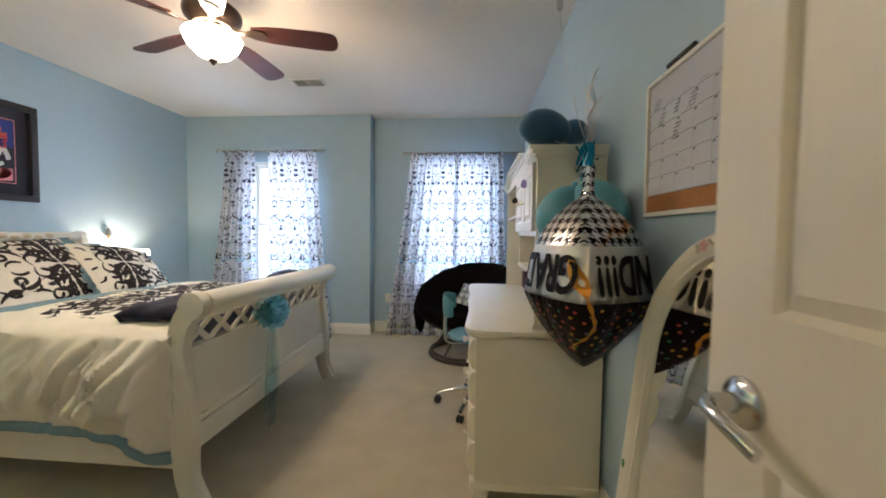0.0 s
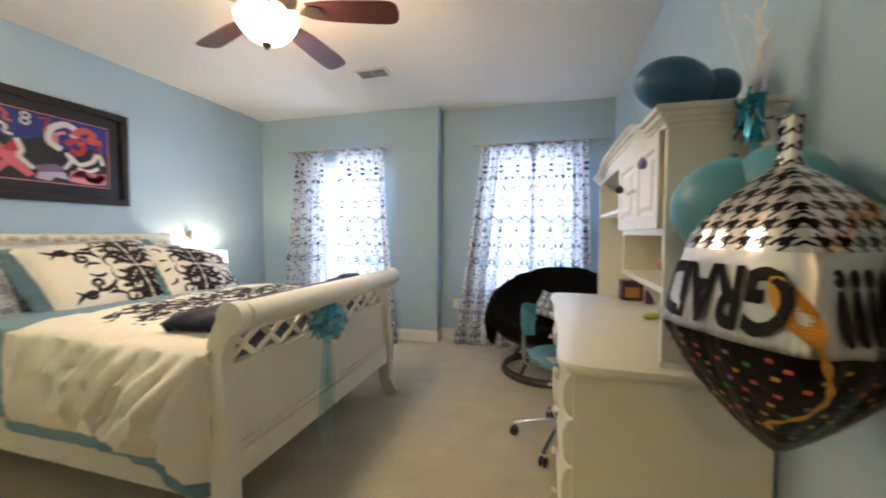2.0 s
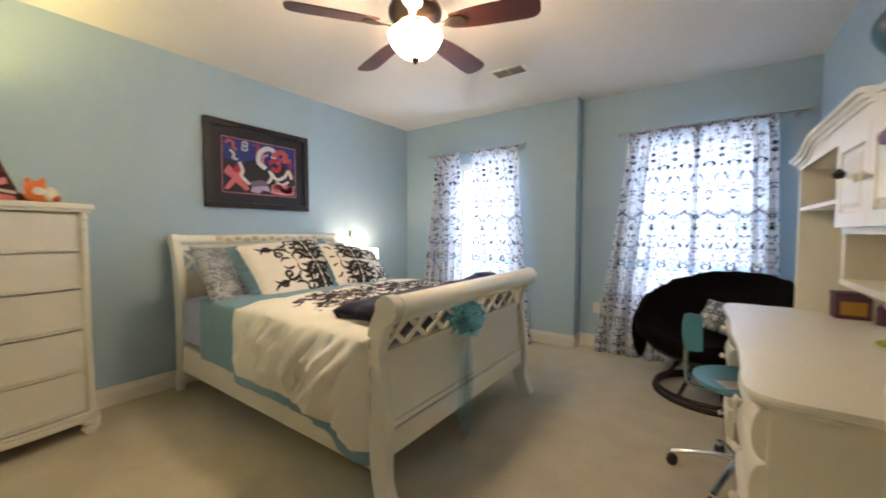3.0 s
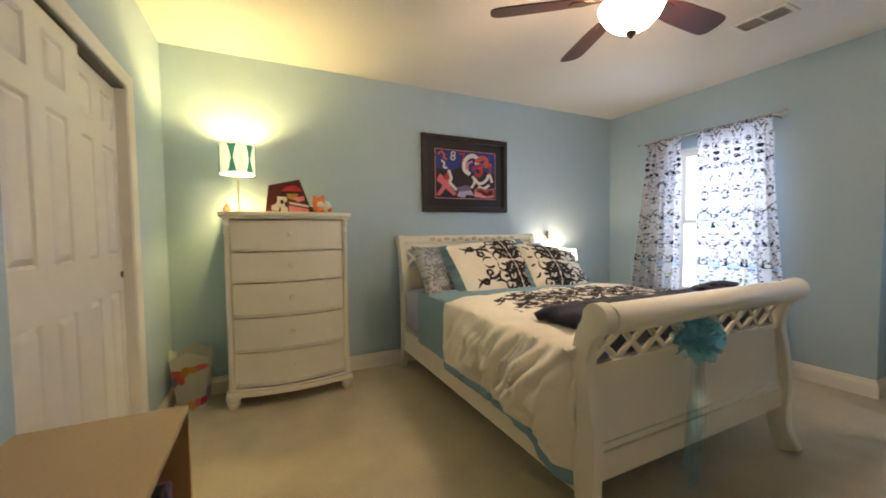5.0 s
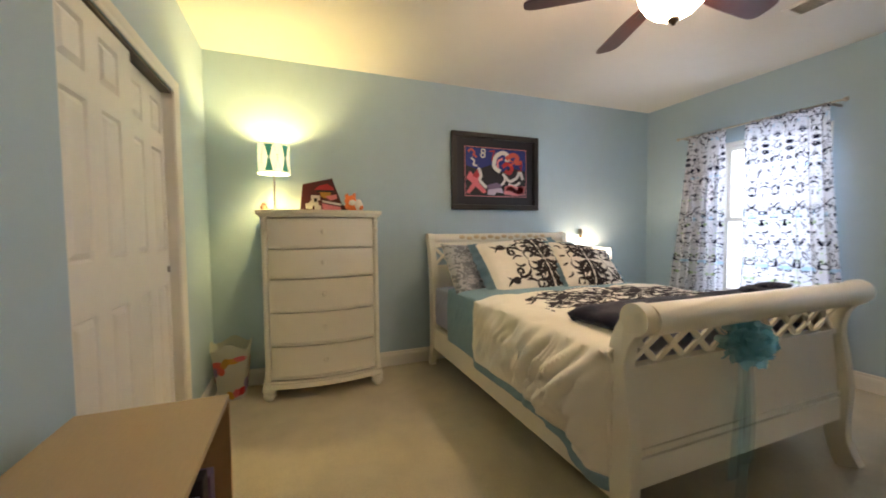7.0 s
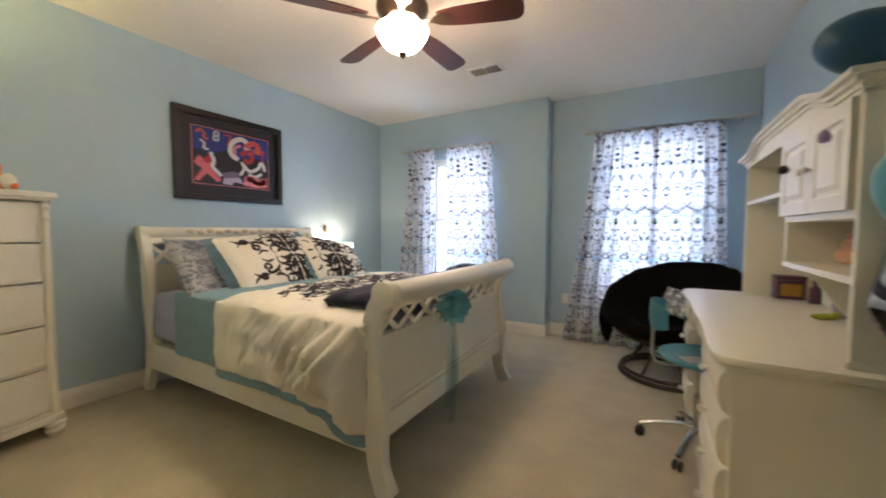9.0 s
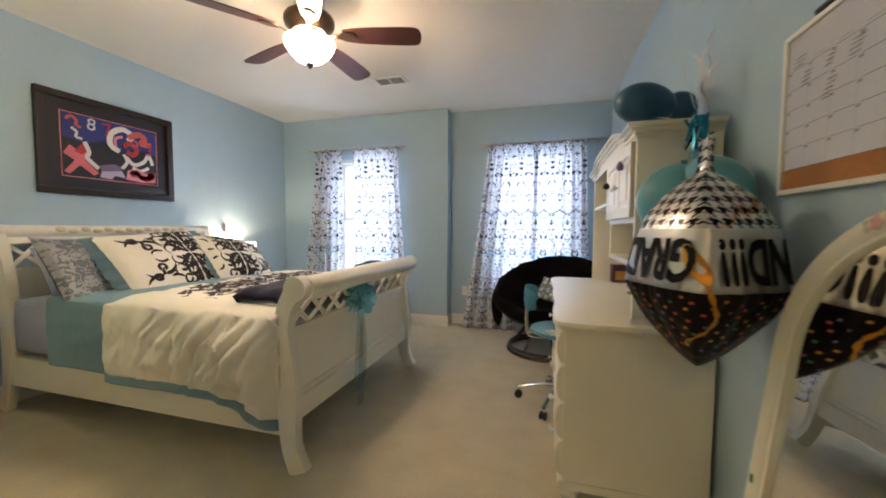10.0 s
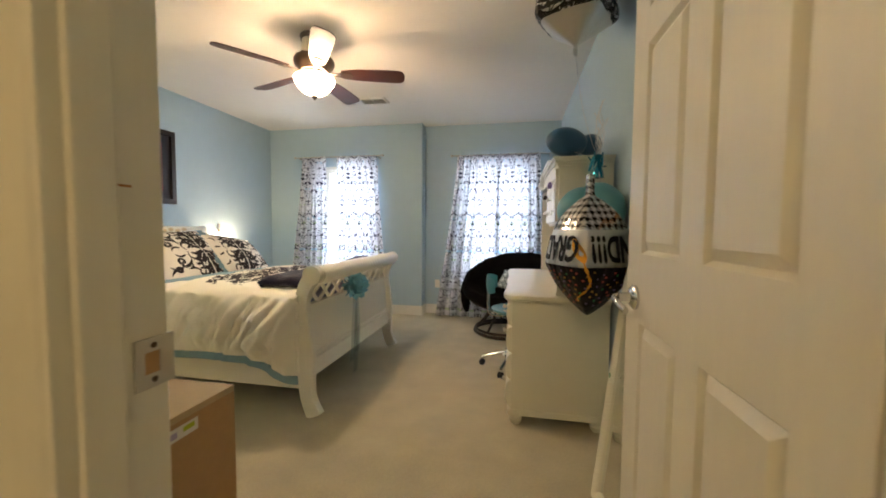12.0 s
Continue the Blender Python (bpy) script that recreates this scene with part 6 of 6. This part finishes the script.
def check_foil():
    """Black and silver houndstooth print on foil."""
    m = material("houndstooth_foil", (0.60, 0.59, 0.58), 0.22, 0.85, bump=0.3, bump_scale=16)
    n, l = m.node_tree.nodes, m.node_tree.links
    tc, ck, sep = n.new("ShaderNodeTexCoord"), n.new("ShaderNodeMix"), n.new("ShaderNodeSeparateXYZ")
    l.new(tc.outputs["Object"], sep.inputs[0])
    along = math_node(n, l, "MULTIPLY", math_node(n, l, "SUBTRACT", math_node(n, l, "ABSOLUTE", sep.outputs[0]), math_node(n, l, "ABSOLUTE", sep.outputs[1])), 0.71)
    # woven houndstooth: two by two twill of four dark and four light threads
    cell = 1 / 0.0165
    u = math_node(n, l, "MULTIPLY", along, cell)
    v = math_node(n, l, "MULTIPLY", sep.outputs[2], cell * 1.1)
    warp = math_node(n, l, "LESS_THAN", math_node(n, l, "FRACT", math_node(n, l, "MULTIPLY", u, 0.5)), 0.5)
    weft = math_node(n, l, "LESS_THAN", math_node(n, l, "FRACT", math_node(n, l, "MULTIPLY", v, 0.5)), 0.5)
    over = math_node(n, l, "LESS_THAN", math_node(n, l, "FRACT", math_node(n, l, "ADD", u, v)), 0.5)
    dark = math_node(n, l, "ADD", math_node(n, l, "MULTIPLY", over, warp), math_node(n, l, "MULTIPLY", math_node(n, l, "SUBTRACT", 1.0, over), weft))
    ck.data_type = "RGBA"
    ck.inputs[6].default_value, ck.inputs[7].default_value = (0.66, 0.65, 0.63, 1), (0.01, 0.01, 0.012, 1)
    l.new(dark, ck.inputs[0])
    l.new(ck.outputs[2], n["Principled BSDF"].inputs["Base Color"])
    return m


M_CHECK = check_foil()
M_FLORAL = scroll_fabric("white_scroll_foil", (0.70, 0.70, 0.70), (0.03, 0.03, 0.03), 0.12, 22, 0.08, 0.60, "XZ", rough=0.25, broken=0.3)
PROF = [(0.022, 1.445), (0.020, 1.40), (0.024, 1.352), (0.060, 1.325), (0.126, 1.265), (0.170, 1.19), (0.190, 1.10), (0.203, 1.045), (0.206, 1.028), (0.200, 1.008), (0.170, 0.955), (0.124, 0.895), (0.070, 0.838), (0.026, 0.800), (0.004, 0.786)]
fb, prof = foil_balloon("foil_balloon", 3.886, 1.455, PROF, ((1.46, 1.18, M_CHECK, "houndstooth_cap"), (1.205, 1.025, M_FOIL, "silver_band"), (1.04, 0.78, M_FOILBLACK, "black_base")), None, "sagging graduation foil balloon, houndstooth, silver and dotted black", -19)
# upside-down words round the silver band
def foil_words(text, a0, squeeze, z):
    tm = bpy.data.curves.new("words", "FONT")
    tm.body, tm.size, tm.align_x, tm.align_y, tm.resolution_u, tm.extrude = text, 0.155, "CENTER", "CENTER", 3, 0.0008
    tm.offset = 0.005
    to = bpy.data.objects.new("words", tm)
    me = bpy.data.meshes.new_from_object(to)
    bpy.data.objects.remove(to)
    bm = bmesh.new()
    bm.from_mesh(me)
    bpy.data.meshes.remove(me)
    bmesh.ops.subdivide_edges(bm, edges=[e for e in bm.edges if e.calc_length() > 0.02], cuts=3)
    bmesh.ops.triangulate(bm, faces=bm.faces[:])
    for v in bm.verts:
        v.co = Vector((-v.co.x * squeeze, v.co.z, -v.co.y + z))
    part("lettering", wrap(bm, prof, radians(a0)), M_FOILBLACK, fb, "upside-down black capital lettering")


foil_words("GRAD", -138, 0.55, 1.112)
foil_words("ND!!!", -41, 0.55, 1.112)
tas = [(-0.034, 1.150), (-0.022, 1.115), (-0.006, 1.075), (0.006, 1.048), (0.018, 1.005), (0.026, 0.970), (0.022, 0.945), (0.004, 0.915), (-0.016, 0.892), (-0.026, 0.878), (-0.022, 0.862)]
line = smooth2(tas, 5)
b2 = bmesh.new()
prev = None
for i, (x, z) in enumerate(line):
    w = 0.006 + 0.016 * math.sin(math.pi * i / 15) if i < 15 else 0.0045 + 0.002 * math.sin(i * 1.1)
    q = [b2.verts.new((x - w, 0, z)), b2.verts.new((x + w, 0, z))]
    if prev:
        b2.faces.new((prev[0], prev[1], q[1], q[0]))
    prev = q
part("tassel_print", wrap(b2, prof, radians(-88), 0.005), M_GOLD, fb, "printed gold tassel")
rng = random.Random(9)
for k in range(90):
    a = radians(-190 + 220 * ((k * 0.618) % 1) + rng.uniform(-4, 4))
    z = 0.835 + 0.18 * ((k + 0.5 * rng.random()) / 90) ** 0.7
    b2 = new_box(-0.0045, 0.0045, 0, 0.0006, z - 0.004, z + 0.004)
    part("dot", wrap(b2, prof, a, 0.003), PAINT[rng.choice(("gold", "coral", "mustard", "green", "violet", "mauve", "mustard", "mauve", "coral"))], fb)
PROF2 = [(0.012, 2.135), (0.016, 2.160), (0.013, 2.182), (0.030, 2.198), (0.090, 2.235), (0.160, 2.279), (0.226, 2.322), (0.240, 2.345), (0.236, 2.40), (0.21, 2.48), (0.13, 2.55), (0.03, 2.595)]
b2, prof2 = foil_balloon("foil_balloon", 3.85, 1.78, PROF2[::-1], ((2.60, 2.30, M_FLORAL, "patterned_top"), (2.34, 2.13, M_FOIL, "silver_base")), None, "white and silver scroll-printed foil balloon against the ceiling", 20)


def latex(name, c, r, m_rot, mat, label):
    b = thing(name, label, "balloon", Matrix.Translation(c) @ m_rot, group="latex balloons")
    part("skin", lathe([(0, -r[2] * 1.12), (0.014, -r[2] * 1.10), (0.012, -r[2] * 1.03)] + [(r[0] * math.cos(a) * (1 - 0.10 * max(0, -math.sin(a))), r[2] * math.sin(a)) for a in [radians(-82 + 172 * k / 24) for k in range(24)]] + [(0, r[2])], 36), mat, b, m=Matrix.Diagonal((1, r[1] / r[0], 1, 1)), smooth=True)
    part("knot", lathe([(0.0, -0.012), (0.012, -0.010), (0.005, 0), (0.010, 0.006), (0, 0.010)], 12), mat, b, m=pose(0, 0, -r[2] * 1.13), smooth=True)


latex("latex_balloon", (3.845, 2.02, 1.725), (0.088, 0.090, 0.125), pose(0, 0, 0, 0, -80, 4), M_LATEXDARK, "dark teal latex balloon resting on the hutch")
latex("latex_balloon", (3.985, 2.06, 1.712), (0.066, 0.066, 0.078), pose(0, 0, 0, 0, 70, 30), M_LATEXDARK, "small dark teal latex balloon resting on the hutch")
latex("latex_balloon", (3.885, 1.725, 1.295), (0.118, 0.118, 0.130), pose(0, 0, 0, 160, 18, 0), M_LATEX, "turquoise latex balloon hanging by its knot")
latex("latex_balloon", (3.986, 1.66, 1.310), (0.108, 0.112, 0.132), pose(0, 0, 0, 165, -20, 0), M_LATEX, "turquoise latex balloon hanging by its knot")

# strings, tinsel weight and curling ribbons
st = thing("balloon_ribbons", "tangle of blue tinsel and silver curling ribbons", "ribbon", pose(3.985, 1.80, 1.57))
rng = random.Random(14)
for k in range(26):
    a, l_ = rng.uniform(0, 6.28), rng.uniform(0.05, 0.11)
    c = [(0, 0, 0)] + [(0.5 * l_ * i * math.cos(a + 0.5 * i) * 0.55, 0.5 * l_ * i * math.sin(a + 0.5 * i) * 0.4, rng.uniform(-0.05, 0.03) * i) for i in (1, 2)]
    part("tinsel", tube(curve_points(c, 4), 0.006, 4, flat=0.15), M_FOILBLUE, st, smooth=True)
for k in range(13):
    x, y = rng.uniform(-0.005, 0.008), rng.uniform(-0.009, 0.010)
    c = [(0, 0, 0)] + [(x * i + 0.013 * math.cos(2.2 * i + k), y * i + 0.013 * math.sin(2.2 * i + k) - 0.004 * i, 0.045 * i) for i in range(1, 4 + k % 5)]
    part("curling_ribbon", tube(curve_points(c, 5), 0.0032, 4, flat=0.25), M_FOIL, st, smooth=True)
for tgt in ((-0.09, -0.30, -0.12), (-0.06, -0.08, -0.14), (0.0, -0.07, -0.13), (-0.135, -0.02, 0.57), (-0.12, 0.22, 0.10)):
    c = [(0, 0, 0), tuple(0.5 * v + 0.02 * math.sin(9 * v) for v in tgt), tgt]
    part("string", tube(curve_points(c, 6), 0.0015, 5), M_FOIL, st)
part("weight", lathe([(0, -0.10), (0.030, -0.095), (0.022, -0.04), (0.012, 0.0), (0.024, 0.03), (0, 0.04)], 10), M_FOILBLUE, st, "blue foil weight")

# ---- leaning arched mirror ----
mi = thing("floor_mirror", "arched floor mirror with painted cream frame leaning on wall", "mirror", pose(3.925, 1.31, 0.006, 0, 0, 0) @ Matrix.Rotation(radians(4), 4, "Z") @ Matrix.Rotation(radians(6.4), 4, "Y"))
MW, MSTR = 0.66, 0.90


def arch_line(inset, n_=28):
    r = MW / 2 - inset
    return [(-inset, inset)] + [(-MW / 2 + r * math.cos(math.pi * k / n_), MSTR + r * 1.05 * math.sin(math.pi * k / n_)) for k in range(n_ + 1)] + [(-MW + inset, inset)]


outer, inner = arch_line(0.0), arch_line(0.055)
bm = bmesh.new()
cs_ = ((0.0, 0.0), (0.0, -0.022), (0.18, -0.032), (0.55, -0.030), (0.75, -0.020), (0.9, -0.022), (1.0, -0.012), (1.0, 0.0))
rows_ = []
for (ya, za), (yb, zb) in zip(outer, inner):
    rows_.append([bm.verts.new((d, ya + (yb - ya) * t, za + (zb - za) * t)) for t, d in cs_])
rows_.append(rows_[0])
for p, q in zip(rows_, rows_[1:]):
    for k in range(len(cs_) - 1):
        bm.faces.new((p[k], p[k + 1], q[k + 1], q[k]))
part("frame", bm, M_WHITE, mi, "cream moulded frame with faded painted flowers", smooth=True)
part("mirror_glass", prism(inner, 0.004, "x", 0, -0.010), M_MIRROR, mi, "clear mirror glass")
part("backing", prism(arch_line(0.02), 0.004, "x", 0, -0.004), M_CARTON, mi)
def flower(at, size, petals, col, spin):
    """A faded painted bloom: petals round a dot, lying on the frame."""
    i, f = int(at), at - int(at)
    p = [Vector(outer[i]).lerp(Vector(outer[i + 1]), f), Vector(inner[i]).lerp(Vector(inner[i + 1]), f)]
    c = p[0].lerp(p[1], 0.40)
    b2 = bmesh.new()
    for k in range(petals):
        q = lathe([(0, 0.0012), (0.8, 0.0010), (1, 0)], 10)
        q.transform(pose(0, 0, 0, 0, 0, spin + 360 * k / petals) @ pose(size * 0.55, 0, 0) @ Matrix.Diagonal((size * 0.6, size * 0.42, 1, 1)))
        join(b2, q)
    part("painted_flower", b2, FADED[col], mi, m=pose(-0.0318, c.x, c.y, 0, -90, 0))


for at, size, petals, col, spin in ((11.0, 0.013, 2, "green", 20), (11.6, 0.017, 5, "rose", 0), (12.3, 0.012, 2, "mustard", 60), (13.1, 0.018, 6, "violet", 10), (13.9, 0.013, 2, "mustard", 100), (14.9, 0.019, 5, "rose", 30), (15.7, 0.012, 2, "green", 70)):
    flower(at, size * 0.85, petals, col, spin)
part("painted_flower", lathe([(0, 0.0012), (0.011, 0.0008), (0.013, 0)], 10), PAINT["green"], mi, m=pose(-0.0315, -0.022, 0.56, 0, -90, 0) @ Matrix.Diagonal((1, 0.6, 1, 1)))
